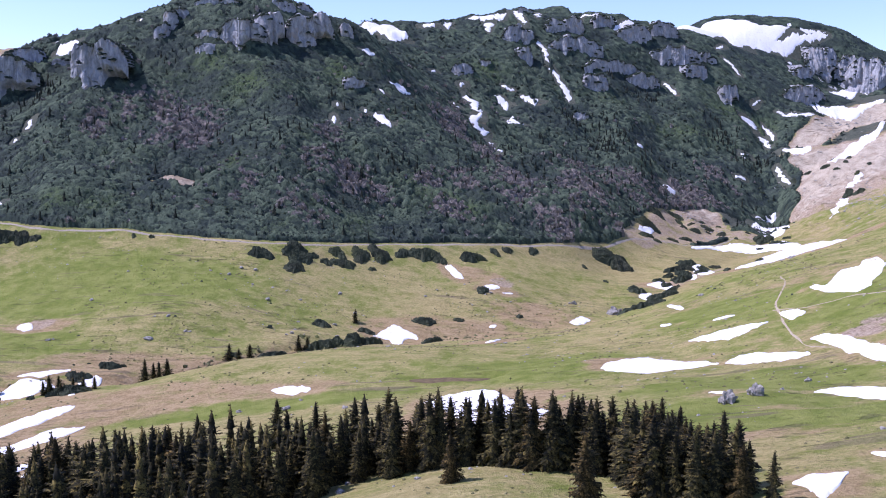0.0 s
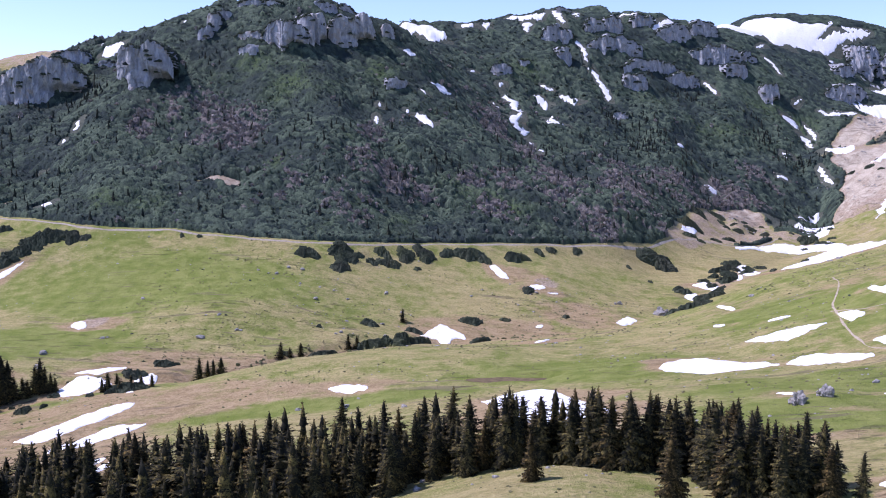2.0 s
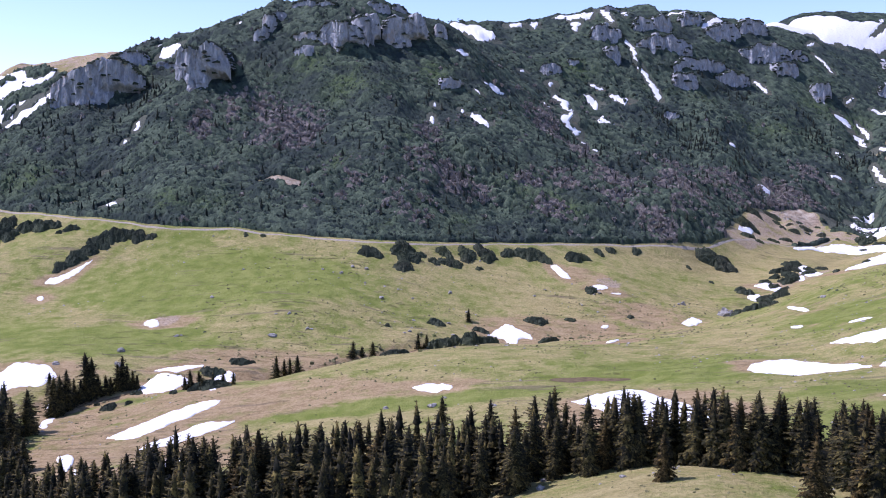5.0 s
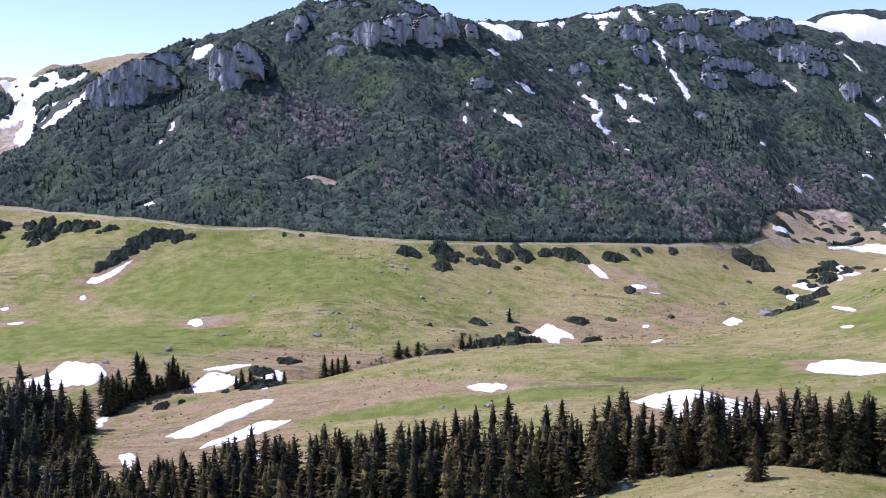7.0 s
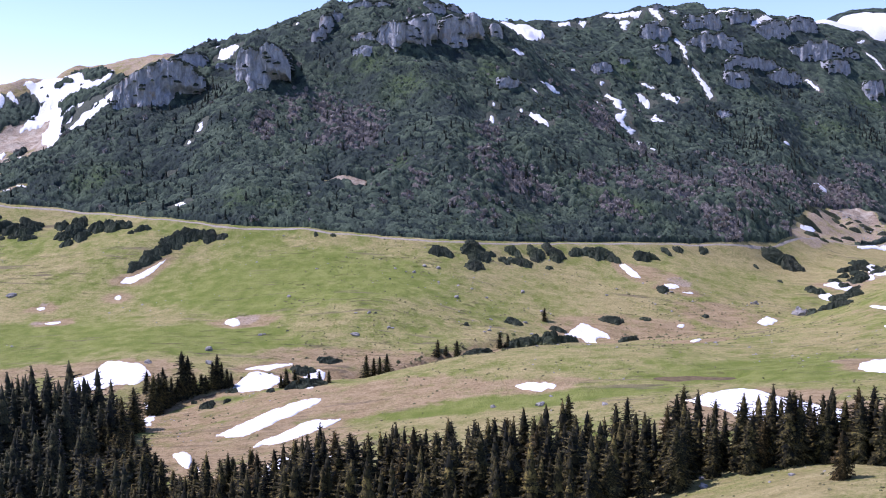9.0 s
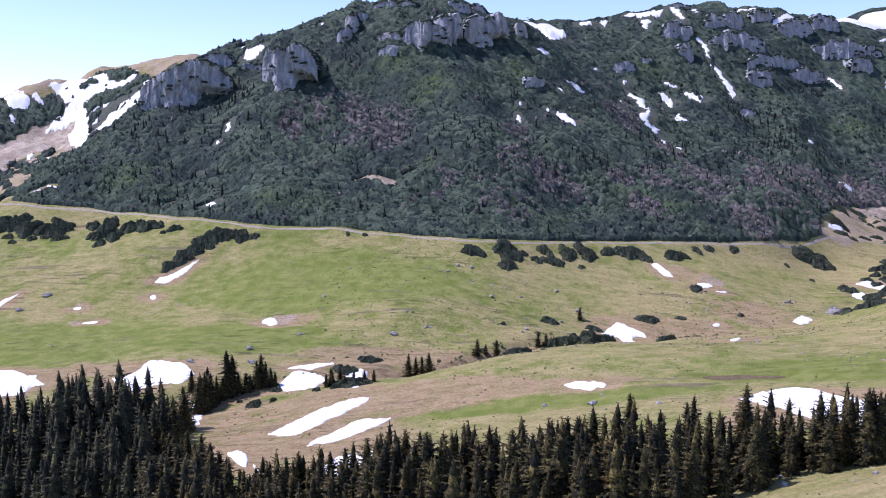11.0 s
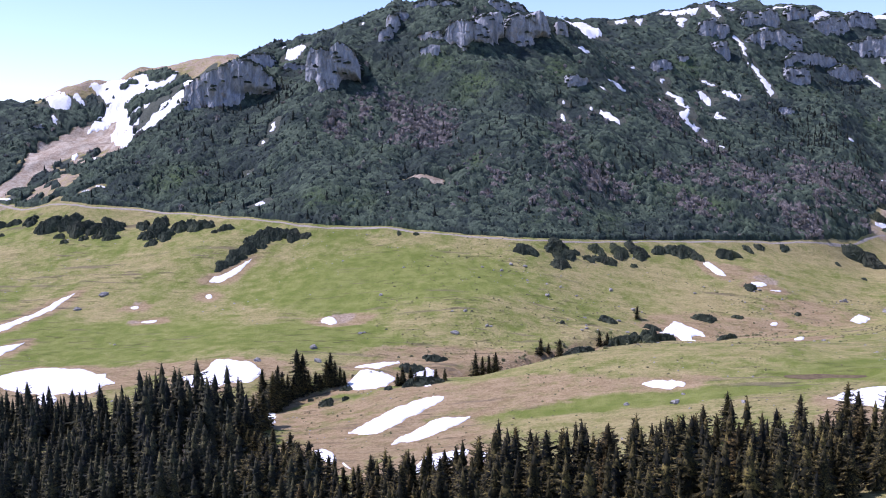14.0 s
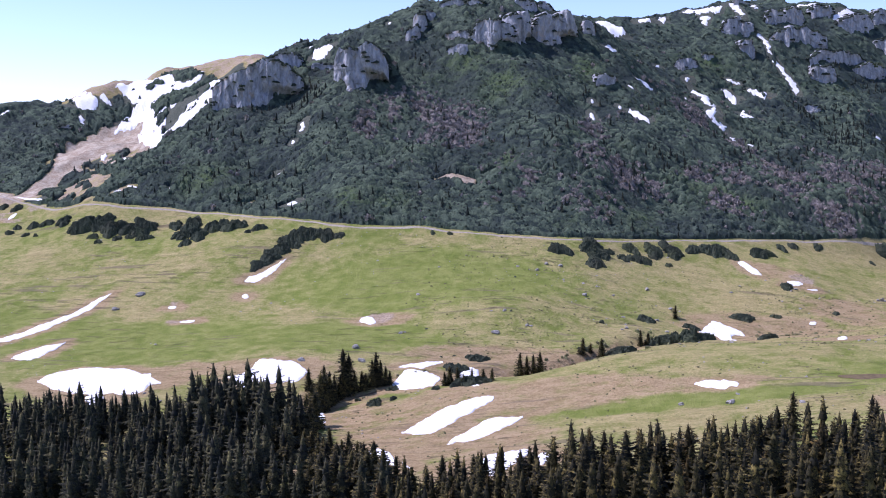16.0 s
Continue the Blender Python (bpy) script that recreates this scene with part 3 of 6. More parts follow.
snow([(-516.5, 661.91, -513, 655.9), (-514.5, 671.09, -510.6, 664.17)])
snow([(-320.8, 689.95, -320, 687.06), (-315.8, 689.27, -315.3, 687.34)])
snow([(-395.3, 670.89, -394.2, 668.1), (-383.1, 672.64, -382.4, 670.77)])
snow([(-297.7, 640.39, -295.8, 633.65), (-292.1, 643.53, -290, 635.81)])
snow([(-436.2, 667.14, -434.6, 663.51), (-430.7, 668.47, -428.7, 663.93)])
snow([(-427.2, 670.6, -426.4, 668.77), (-418, 668.43, -417.3, 666.59)])
snow([(-496.4, 772.48, -490.6, 759.87), (-491.1, 774.07, -488.2, 767.74)])
snow([(-458, 733.05, -456, 728.51), (-438.6, 725.42, -437.1, 721.76)])
snow([(-102, 1122, -100, 1108), (-90, 1123, -86, 1092), (-78, 1122, -76, 1104), (-64, 1124, -62, 1092), (-56, 1122, -54, 1078), (-47, 1112, -46, 1092), (-38, 1106, -37, 1098)])
snow([(-23.46, 1142, -23.22, 1130), (-15.61, 1140, -15.45, 1128), (-9.217, 1154, -9.009, 1127)])
snow([(-1.319, 1156, -1.315, 1152), (5.955, 1160, 5.867, 1142), (10.58, 1159, 10.55, 1156)])
snow([(-327.6, 834.45, -326.6, 831.7), (-325.7, 842.29, -320.3, 827.62), (-321.7, 847.48, -314.4, 827.26), (-315.1, 845.33, -312.1, 837.03), (-310.6, 843.85, -309, 839.24)])
snow([(-334.4, 852.78, -333.4, 850.03), (-332, 857.89, -330.6, 854.2)])
snow([(-313.9, 746.13, -309.9, 742.67), (-313, 739.53, -309.4, 737.95), (-312.9, 732.87, -308.8, 732.28)])
snow([(-315.7, 722.17, -313.3, 720.48), (-315, 715.59, -311.8, 713)])
snow([(-262.8, 858.04, -262, 855.22), (-261.9, 864.91, -259.4, 856.42)])
snow([(-72.27, 877.36, -71.96, 873.43), (-66.73, 883.53, -65.87, 871.77), (-59.64, 882.89, -59.4, 879)])
snow([(29.27, 1166.8, 29.21, 1163.9), (44.26, 1176.3, 43.62, 1158.8), (57.21, 1167, 56.76, 1157.3), (67.44, 1171.5, 66.49, 1154.2), (76.03, 1170.2, 75.79, 1166.4)])
snow([(45.39, 1153, 61.05, 1150.6), (49.07, 1146.3, 56.92, 1146.1), (51.37, 1138.6, 53.32, 1138.6)])
snow([(79.42, 1171, 87.8, 1185.4), (83.75, 1166.1, 92.01, 1169.7), (88.51, 1158.3, 94.86, 1155.1), (92.93, 1146.7, 98.71, 1145.5)])
snow([(106.7, 1131.2, 108, 1131.2), (109.3, 1124.5, 114.7, 1126.2), (113.7, 1116.6, 117, 1117.4), (114.8, 1107.9, 118, 1107.8), (116.3, 1103.1, 118.8, 1102.9)])
snow([(115.4, 1100.2, 118.6, 1101.1), (118.3, 1097.3, 124.6, 1097.9), (122.8, 1092.3, 127.9, 1093), (124.8, 1087.3, 129.8, 1087.1), (128, 1082.3, 134.2, 1082), (131.7, 1076.3, 136.6, 1076), (133, 1070.4, 139.1, 1070.1), (137.2, 1064.3, 140.2, 1064.1)])
snow([(107.1, 1188.9, 118.4, 1194.3), (108.4, 1159.4, 112.5, 1160.2)])
snow([(158.3, 1207.7, 157.7, 1202.9), (175.1, 1238.4, 174.4, 1233.6), (188, 1230.5, 187.6, 1227.7)])
snow([(184.1, 1232.8, 184, 1231.8), (194, 1232.8, 192.3, 1221.6), (203.3, 1225.4, 203.2, 1224.4)])
snow([(203.9, 1215.8, 203.6, 1213.9), (215, 1223.6, 214.2, 1218.8)])
snow([(207.5, 1207.9, 207.2, 1206), (218.3, 1218.6, 215.8, 1203.5), (232.9, 1233.8, 229.5, 1214.8), (244.4, 1237.9, 242.9, 1230.3)])
snow([(283.4, 1253.8, 283.7, 1254.7), (303.7, 1278.9, 298.3, 1256), (354.4, 1362.3, 323.1, 1239.5), (367.9, 1355.1, 340.6, 1252), (382.2, 1350.8, 361.8, 1276.6), (396.6, 1347.5, 370.4, 1255), (410.1, 1341.4, 390.3, 1273.6), (422.8, 1332.5, 405.1, 1273.4), (441.2, 1330.5, 427.5, 1286.5), (457.1, 1332.5, 449.9, 1309.9), (467.4, 1328.8, 464.8, 1320.7), (486.9, 1330.2, 484.3, 1322.1), (503.4, 1333.8, 499.5, 1322.3), (517, 1335.1, 515.4, 1330.7)])
snow([(410.6, 1304.6, 403.0, 1279.0), (427.7, 1311.1, 417.4, 1277.5), (440.2, 1303, 431.9, 1276.8), (457.2, 1316, 446.5, 1282.9), (471.5, 1322.7, 465.2, 1303.3), (489.5, 1326.3, 485.7, 1315), (506.3, 1331, 503.1, 1321.5), (519.2, 1332.9, 517.4, 1327.7)])
snow([(340.6, 1232.6, 339.9, 1229.8), (353.6, 1246.5, 351.3, 1238)])
snow([(342.3, 1215, 345.5, 1216.5), (348.6, 1207.3, 353.5, 1209.6), (354.4, 1197.8, 357.6, 1199.3), (356.3, 1189.8, 361.8, 1190)])
snow([(255, 1147.5, 257.5, 1147.2), (259.4, 1140.2, 264.7, 1140.6), (263.9, 1130.8, 268.1, 1129.3), (266.6, 1122.6, 269.1, 1122.3)])
snow([(21.09, 1019.2, 26.54, 1026.2), (22.97, 998.38, 31.38, 1010.3), (27.79, 985.45, 35.34, 990.34), (29.03, 969.51, 35.83, 972.42), (34.51, 966.49, 40.67, 967.39)])
snow([(33.99, 967.49, 41.31, 969.37), (25.99, 939.69, 37.56, 958.52), (26.74, 927.73, 35.68, 937.61), (30.88, 922.73, 37.62, 931.63), (36.29, 924.67, 44.13, 932.53), (36.36, 912.7, 41.42, 919.61)])
snow([(17.21, 1033.9, 17.14, 1029.1), (22.71, 1040.8, 22.55, 1033)])
snow([(62.48, 1056.2, 62.37, 1054.2), (70.24, 1054, 70, 1050.1), (76.76, 1051.9, 76.7, 1050.9)])
snow([(52.95, 1034.8, 52.73, 1029.9), (59.94, 1042.5, 59.14, 1027.8), (66.06, 1034.5, 64.99, 1016.8), (68.98, 1033.5, 67.98, 1017.7)])
snow([(81.62, 1043.9, 81.48, 1041.9), (88.81, 1043.6, 88.11, 1034.8), (96.34, 1040.4, 94.66, 1021.6), (101.7, 1046.1, 100.1, 1029.3)])
snow([(62.7, 971.01, 62.4, 966.05), (69.65, 998.75, 67.28, 963.93), (75.16, 987.63, 73.98, 971.71), (81.34, 986.43, 80.22, 972.51)])
snow([(-46.78, 857.88, -46.52, 852.93), (-42.07, 872.02, -40.89, 847.18), (-36.2, 875.17, -35.77, 864.28), (-28.81, 879.37, -28.75, 877.39)])
snow([(-54.07, 832.94, -53.89, 829.98), (-49.2, 831.1, -48.87, 825.18)])
snow([(-88.35, 778.48, -85.67, 778.56), (-87.05, 770.58, -84.4, 770.66), (-84.78, 761.7, -83.14, 762.75)])
snow([(-57.06, 792.28, -56.79, 788.31), (-51.51, 798.37, -50.71, 785.45), (-46.76, 795.49, -45.57, 774.58), (-40.86, 778.64, -40.61, 773.66)])
snow([(-64.26, 797.07, -63.88, 792.11), (-61.58, 798.13, -61.22, 793.17)])
snow([(10.09, 974.56, 10.07, 972.59), (16.25, 973.59, 16.17, 968.64)])
snow([(-12.51, 1038.5, -12.45, 1033.6), (-7.794, 1045.5, -7.744, 1038.6)])
snow([(-86.17, 792.39, -85.87, 789.44), (-83.9, 792.48, -83.51, 788.53)])
snow([(340.4, 1127.4, 345.9, 1130.6), (345.9, 1125.7, 353.9, 1130.5), (352, 1123.9, 359.1, 1127.8), (354.4, 1118.6, 359.9, 1121.7)])
snow([(353.4, 1104.8, 364.5, 1115.1), (359.1, 1101.9, 367, 1102.7), (359.5, 1090.9, 367.8, 1085.7)])
snow([(368, 1133.4, 370.2, 1134.1), (370.8, 1125, 374.5, 1124.5), (371.5, 1111, 374.8, 1107.5), (370.3, 1101.2, 372.7, 1098.8)])
snow([(372.1, 1161.2, 375.8, 1162.6), (366.3, 1155.2, 371.3, 1156.5), (360.8, 1150.2, 366.1, 1152.3)])
snow([(442.6, 1268.7, 446.7, 1271.9), (445.2, 1265.3, 451.3, 1270.2)])
snow([(434, 1186.7, 432.8, 1183), (445.6, 1180.7, 439.6, 1163.9), (455.3, 1170, 450.3, 1156.1), (476.7, 1172.9, 468.2, 1150.7), (486.1, 1171, 475.6, 1144.3), (509.2, 1186.2, 498.6, 1160.6), (549.9, 1223.2, 528.4, 1174.1)])
snow([(486.2, 1240.6, 481.2, 1227.6), (509.1, 1264, 485.7, 1204.8), (524, 1274.6, 493.9, 1199.2), (531.4, 1260.2, 526.3, 1247.4), (536.1, 1240.3, 533.5, 1233.9)])
snow([(390.3, 1150.6, 389.4, 1147.8), (406.6, 1145.9, 405.1, 1141.2), (435.8, 1149.7, 433.5, 1143.2)])
snow([(401.5, 1022.8, 394.4, 1004.1), (413.3, 1026.2, 403.4, 1001), (433.2, 1039.4, 424.3, 1017), (458.7, 1065, 443.7, 1029.1), (475.6, 1073.4, 465.6, 1049.6), (507.7, 1126.2, 477, 1056.9)])
snow([(200.8, 1010.2, 202.9, 1012), (201.4, 1001.2, 208.4, 1012.5)])
snow([(-297.4, 639.43, -295.8, 633.65), (-291.8, 642.57, -290, 635.81)])
snow([(41.2, 907, 46.6, 909.6), (47.2, 835.4, 52.2, 838)])
snow([(351.6, 1036.2, 355.7, 1034.7), (355.3, 1005, 359.3, 1000.8)])
snow([(213.4, 952.4, 221.7, 963.8), (223.9, 943, 232.1, 950.1)])
snow([(304, 1015.1, 303.3, 1012.6), (315.7, 1013.8, 315, 1011.3)])
snow([(323.3, 1061.8, 321.8, 1057), (333.5, 1063.7, 330.5, 1054.1)])
snow([(371.8, 1071.6, 366, 1055.1), (401.1, 1063.2, 393.1, 1042.2)])
snow([(330.5, 829.5, 334, 823.8), (372.8, 920.9, 377.8, 907), (384.9, 932.5, 387.5, 923.3)])
snow([(389.9, 944.4, 393.6, 940.1), (409.5, 961.1, 416.1, 958.3)])
snow([(-295.8, 639.3, -293.8, 632.4), (-290.3, 641, -288.7, 635.1)])


def curve_through(k, n):
    """n rows of smooth values through the rows of k."""
    if len(k) == 2:
        s = np.linspace(0, 1, n)[:, None]
        return k[0] * (1 - s) + k[1] * s
    p = np.vstack([2 * k[0] - k[1], k, 2 * k[-1] - k[-2]])
    t = np.linspace(0, len(k) - 1 - 1e-6, n)
    i, f = t.astype(int), (t - t.astype(int))[:, None]
    a, b, c, d = p[i], p[i + 1], p[i + 2], p[i + 3]
    return 0.5 * (2 * b + (c - a) * f + (2 * a - 5 * b + 4 * c - d) * f ** 2 + (3 * b - a - 3 * c + d) * f ** 3)


def snow_edges(k, n):
    """The two banks of a patch, with rounded ends and a ragged outline."""
    e = curve_through(k, n)
    a, b = e[:, :2], e[:, 2:]
    mid, half = (a + b) / 2, (a - b) / 2
    s = np.linspace(-1, 1, n)
    slim = np.hypot(*(mid[-1] - mid[0])) > 5 * np.hypot(*half.T).max()
    half = half * (1.1 if mid[:, 1].mean() > 700 else 1.0) * (np.clip(1.12 - np.abs(s) ** 7 * 1.08, 0.02, 1) if slim else 1.12 * np.sqrt(np.clip(1.001 - s ** 2, 0, 1)))[:, None]
    size = np.hypot(*half.T).max()
    a, b = mid + half, mid - half
    high = mid[:, 1].mean() > 700
    wob = (0.24 if high else 0.17) * size
    fine = min(0.6 * size, 2.6) if high else min(0.14 * size, 1.1)
    for q in (a, b):
        q += half / (np.hypot(*half.T)[:, None] + 1e-6) * (rough(q[:, 0], q[:, 1], max(size * 0.9, 2.5), 41) * wob + rough(q[:, 0], q[:, 1], 2.4, 45) * fine)[:, None]
    return a, b, size


def snow_thing(k):
    length = np.hypot(*np.diff((k[:, :2] + k[:, 2:]) / 2, axis=0).T).sum()
    n = int(np.clip(length / 0.6, 30, 170))
    a, b, size = snow_edges(k, n)
    m = int(np.clip(size / 0.9, 5, 14))
    v = np.linspace(0, 1, m)[None, :, None]
    p = a[:, None] * (1 - v) + b[:, None] * v
    edge = np.minimum.outer(1 - np.abs(np.linspace(-1, 1, n)), 1 - np.abs(np.linspace(-1, 1, m)))
    thick = np.clip(0.05 * size, 0.18, 0.5) + (0.45 if p[..., 1].mean() > 700 else 0)
    z = ground(p[..., 0], p[..., 1]) + np.where(edge <= 0, -0.35, thick * step(-0.25, 0.5, edge)) + 0.12 * rough(p[..., 0], p[..., 1], 5, 51) * (edge > 0.1)
    verts = np.concatenate([p, z[..., None]], 2).reshape(-1, 3)
    me = mesh_from("snow_patch", verts, grid_faces(n, m), SNOW, True)
    ob = new("snow_patch", me)
    where = "on the rocky mountainside" if p[..., 1].mean() > 700 else "melting on the alpine turf"
    long = "long narrow" if length > 4 * size else ("small" if size < 5 else "broad")
    return tagged(ob, f"{long} patch of old white snow {where}", "snow patch", "snow patches")


for k in SNOWS:
    snow_thing(k)


def snow_near(x, y, reach):
    """1 on a patch and fading to 0 at that distance from its banks."""
    out = np.zeros(np.shape(x))
    for k in SNOWS:
        mid, half = (k[:, :2] + k[:, 2:]) / 2, np.hypot(*((k[:, :2] - k[:, 2:]) / 2).T)
        lo, hi = mid.min(0) - half.max() - reach, mid.max(0) + half.max() + reach
        sel = (x > lo[0]) & (x < hi[0]) & (y > lo[1]) & (y < hi[1])
        if not sel.any():
            continue
        d, along = near_line(x[sel], y[sel], mid)
        r = np.interp(along, np.arange(len(half)), half)
        out[sel] = np.maximum(out[sel], 1 - np.clip((d - r) / reach, 0, 1))
    return out


# ---------------------------------------------------------------- what covers the ground where
# strips free of dwarf pine on the mountain: x, y, half width
CLEAR = [[(-545, 690, 8), (-534, 683, 9), (-521, 698, 9), (-514, 721, 8), (-517, 752, 11), (-518, 785, 20), (-517, 812, 28), (-509, 836, 25), (-494, 834, 15), (-476, 835, 8)],
         [(-543, 798, 7), (-518, 750, 8)], [(-548, 825, 7), (-514, 760, 8)], [(-543, 835, 7), (-508, 766, 8)], [(-540, 849, 7), (-503, 772, 8)], [(-535, 860, 7), (-498, 783, 8)],
         [(-527, 865, 7), (-488, 780, 7)], [(-521, 872, 7), (-484, 791, 7)], [(-514, 882, 7), (-458, 756, 6)], [(-501, 878, 7), (-443, 743, 6)], [(-444, 765, 5), (-435, 744, 4)],
         [(-492, 697, 3.5), (-481, 696, 4.5), (-474, 699, 3)], [(-474, 710, 2.5), (-468, 707, 3.5)], [(-464, 690, 3), (-459, 686, 4)], [(-455, 662, 3), (-448, 660, 3.5)],
         [(-435, 663, 2.5), (-427, 667, 4), (-420, 669, 2.5)], [(-338, 641, 2.5), (-332, 646, 4), (-327, 655, 3)], [(-492, 768, 3), (-484, 762, 5), (-478, 757, 3)],
         [(-500, 745, 3), (-508, 753, 4), (-512, 756, 3)], [(-548, 700, 6), (-538, 698, 6)], [(-418, 676, 1.8), (-408, 682, 2.2), (-398, 687, 1.6)], [(-472, 725, 2), (-460, 733, 2.5), (-447, 741, 2)],
         [(-198, 661, 2.5), (-187, 662, 4), (-176, 660, 5.5), (-171, 661, 4.5)], [(-163, 668, 2.5), (-155, 672, 3)],
         [(146, 728, 13), (178, 790, 20), (215, 848, 32), (238, 890, 28), (252, 925, 14)],
         [(225, 850, 22), (258, 845, 18), (285, 838, 11)],
         [(400, 1075, 20), (450, 1120, 30), (520, 1150, 40)]]
BROOK_Y = [(q[1], q[0]) for q in BROOK]


def west_crest(x, y):
    """The bare rounded crest over the western gully, 0 to 1."""
    edge = line_at(x, [(-600, 892), (-554, 898), (-516, 917), (-492, 929), (-457, 919), (-399, 896), (-370, 882)])
    return step(-6, 6, y - edge + 5 * rough(x, y, 14, 59)) * step(370, 400, -x) * step(-610, -585, x)


def clear_at(x, y):
    out = np.zeros(np.shape(x))
    for strip in CLEAR:
        k = np.array(strip, float)
        d, along = near_line(x, y, k[:, :2])
        out = np.maximum(out, 1 - step(0.75, 1.25, d / np.interp(along, np.arange(len(k)), k[:, 2])))
    east = step(4, 14, x - line_at(y, BROOK_Y) + 26 * rough(x, y, 45, 57)) * (1 - step(1040, 1075, y))
    return np.maximum(out, east)


SCREE_LINE = [(-500, 668), (-470, 700), (-490, 740), (-500, 780), (-490, 820)]


def gaps_at(x, y):
    """Bare gaps between the clumps of pine round the western scree, 0 or 1."""
    loose = (1 - step(25, 60, near_line(x, y, SCREE_LINE)[0])) * (y < 790) * (x < -380)
    return loose * (rough(x * 0.6, y, 9, 53, 2) > 0.22)


# clumps of pine that stand out of the western snow: x, y, half length, half depth
ISLES = [(-509, 909, 4.0, 3.3), (-501, 913, 5.5, 3), (-480, 919, 8.0, 5.8), (-481, 867, 4.5, 9.9), (-472, 890, 15.0, 7.2), (-503, 876, 2.0, 3)]


def pine_at(x, y):
    """Where dwarf pine covers the mountain, 0 to 1."""
    cover = step(1.5, 4, y - line_at(x, TRACK))
    island = (value_noise(x, y, 6.0, 55) > np.where(x > -380, 0.72, 0.80)) & (y > 700) & (y < 1180)
    for px, py, rx, ry in ISLES:
        island = island | (((x - px) / rx) ** 2 + ((y - py) / ry) ** 2 + 0.5 * rough(x, y, 5, 58) < 1)
    near = snow_near(x, y, 6.0)
    cover = cover * (1 - clear_at(x, y)) * (1 - (near > np.where(x < -380, 0.8, 0.5)) * ~island)
    # broken into clumps round the western scree
    cover = cover * (1 - gaps_at(x, y))
    cover = cover * (1 - west_crest(x, y))
    top = step(0.0, 0.12, slope_at(x, y)[1] + 0.55)
    return cover * top


wood = step(1.5, 4, YY - line_at(XX, TRACK)) * (1 - clear_at(XX, YY)) * (1 - west_crest(XX, YY)) * (1 - gaps_at(XX, YY))
shade_wood = step(-0.2, 0.3, rough(XX, YY, 30, 61)) * (YY < 300) * (XX < -40) * 0.35
matted = np.maximum(snow_near(XX, YY, 10) * (YY < 660), 0.62 * step(830, 900, YY) * step(370, 420, -XX))
# matted brown grass: x, y, half length, half depth
BROWN = [(-110, 345, 45, 22), (-150, 350, 30, 25), (-60, 342, 32, 9), (-30, 430, 30, 10), (0, 520, 60, 30), (-205, 484, 22, 14), (110, 330, 35, 9),
         (60, 560, 40, 25), (95, 228, 25, 6), (75, 205, 22, 6), (-250, 400, 60, 14), (-130, 430, 60, 22), (20, 610, 25, 14), (-165, 312, 30, 30), (-186, 345, 20, 26), (-140, 300, 34, 26), (-170, 280, 25, 25)]
for bx, by, rx, ry in BROWN:
    q = ((XX - bx) / rx) ** 2 + ((YY - by) / ry) ** 2
    matted = np.maximum(matted, 0.86 * (1 - step(0.4, 1.3, q)))
matted = matted * (1 - 0.4 * step(50, 100, XX) * (YY < 640))
# fresh green grass: x, y, half length, half depth
FRESH = [(-60, 325, 60, 9), (40, 345, 45, 28), (-330, 450, 110, 45), (-230, 450, 70, 30), (-190, 540, 90, 45), (75, 225, 45, 22), (90, 270, 40, 20),
         (130, 420, 40, 40), (-420, 470, 80, 40), (160, 350, 40, 40)]
lush = 0.36 - 0.12 * step(-170, -80, XX) * (1 - step(60, 110, XX))
for bx, by, rx, ry in FRESH:
    q = ((XX - bx) / rx) ** 2 + ((YY - by) / ry) ** 2
    lush = np.maximum(lush, 0.30 + 0.66 * (1 - step(0.2, 1.4, q)))
lush = lush * (1 - step(640, 690, YY) * (1 - 0.75 * step(200, 260, XX) * (1 - step(960, 1060, YY))))
sunny = step(0, 20, XX - line_at(YY, BROOK_Y)) * step(-20, 0, -YY + 1040)
lush = np.maximum(lush, 0.24 * sunny * step(560, 640, YY))
bare = np.maximum(np.maximum(clear_at(XX, YY), gaps_at(XX, YY)) * step(610, 660, YY) * (0.62 - 0.20 * sunny * (1 - step(900, 980, YY))), 0.5 * step(0.3, 0.7, rough(XX, YY, 40, 71)) * (YY > 880))
bare = np.maximum(bare, 0.6 * west_crest(XX, YY))
# loose rubble in the western gully and high on the sunny slope
bare += 0.22 * clear_at(XX, YY) * (((XX < -440) & (YY > 690)) | ((XX > -205) & (XX < -150) & (YY < 680) & (YY > 650))) + 0.30 * clear_at(XX, YY) * step(860, 960, YY) * (XX > 200)
# the eroded banks of the brook
bank = 1 - step(3, 13, near_line(XX, YY, BROOK)[0] + 5 * rough(XX, YY, 22, 73))
bare = np.maximum(bare, 0.4 * bank * step(-240, -200, XX) * (1 - step(10, 60, XX)))
matted = np.maximum(matted, 0.95 * bank * step(-240, -200, XX) * (1 - step(10, 60, XX)))
# bare brown earth: x, y, half length, half depth
for bx, by, rx, ry in ((137, 311, 9, 9), (146, 318, 10, 8), (150, 304, 10, 8), (-207, 487, 13, 13), (-331, 516, 5, 6), (-321, 490, 6, 5), (37, 602, 10, 10)):
    q = ((XX - bx) / rx) ** 2 + ((YY - by) / ry) ** 2
    bare = np.maximum(bare, 0.66 * (1 - step(0.3, 1.3, q)))
me = mesh_from("ground", np.stack([XX, YY, ZZ], -1).reshape(-1, 3), grid_faces(len(GY), len(GX)), GRASS, True)
for name, values in (("wood", np.maximum(wood, shade_wood)), ("matted", matted), ("lush", lush), ("bare", bare)):
    give(me, name, values)
tagged(new("ground", me), "alpine valley ground with green and straw-brown turf rising to a mountain", "ground", kind="structure")


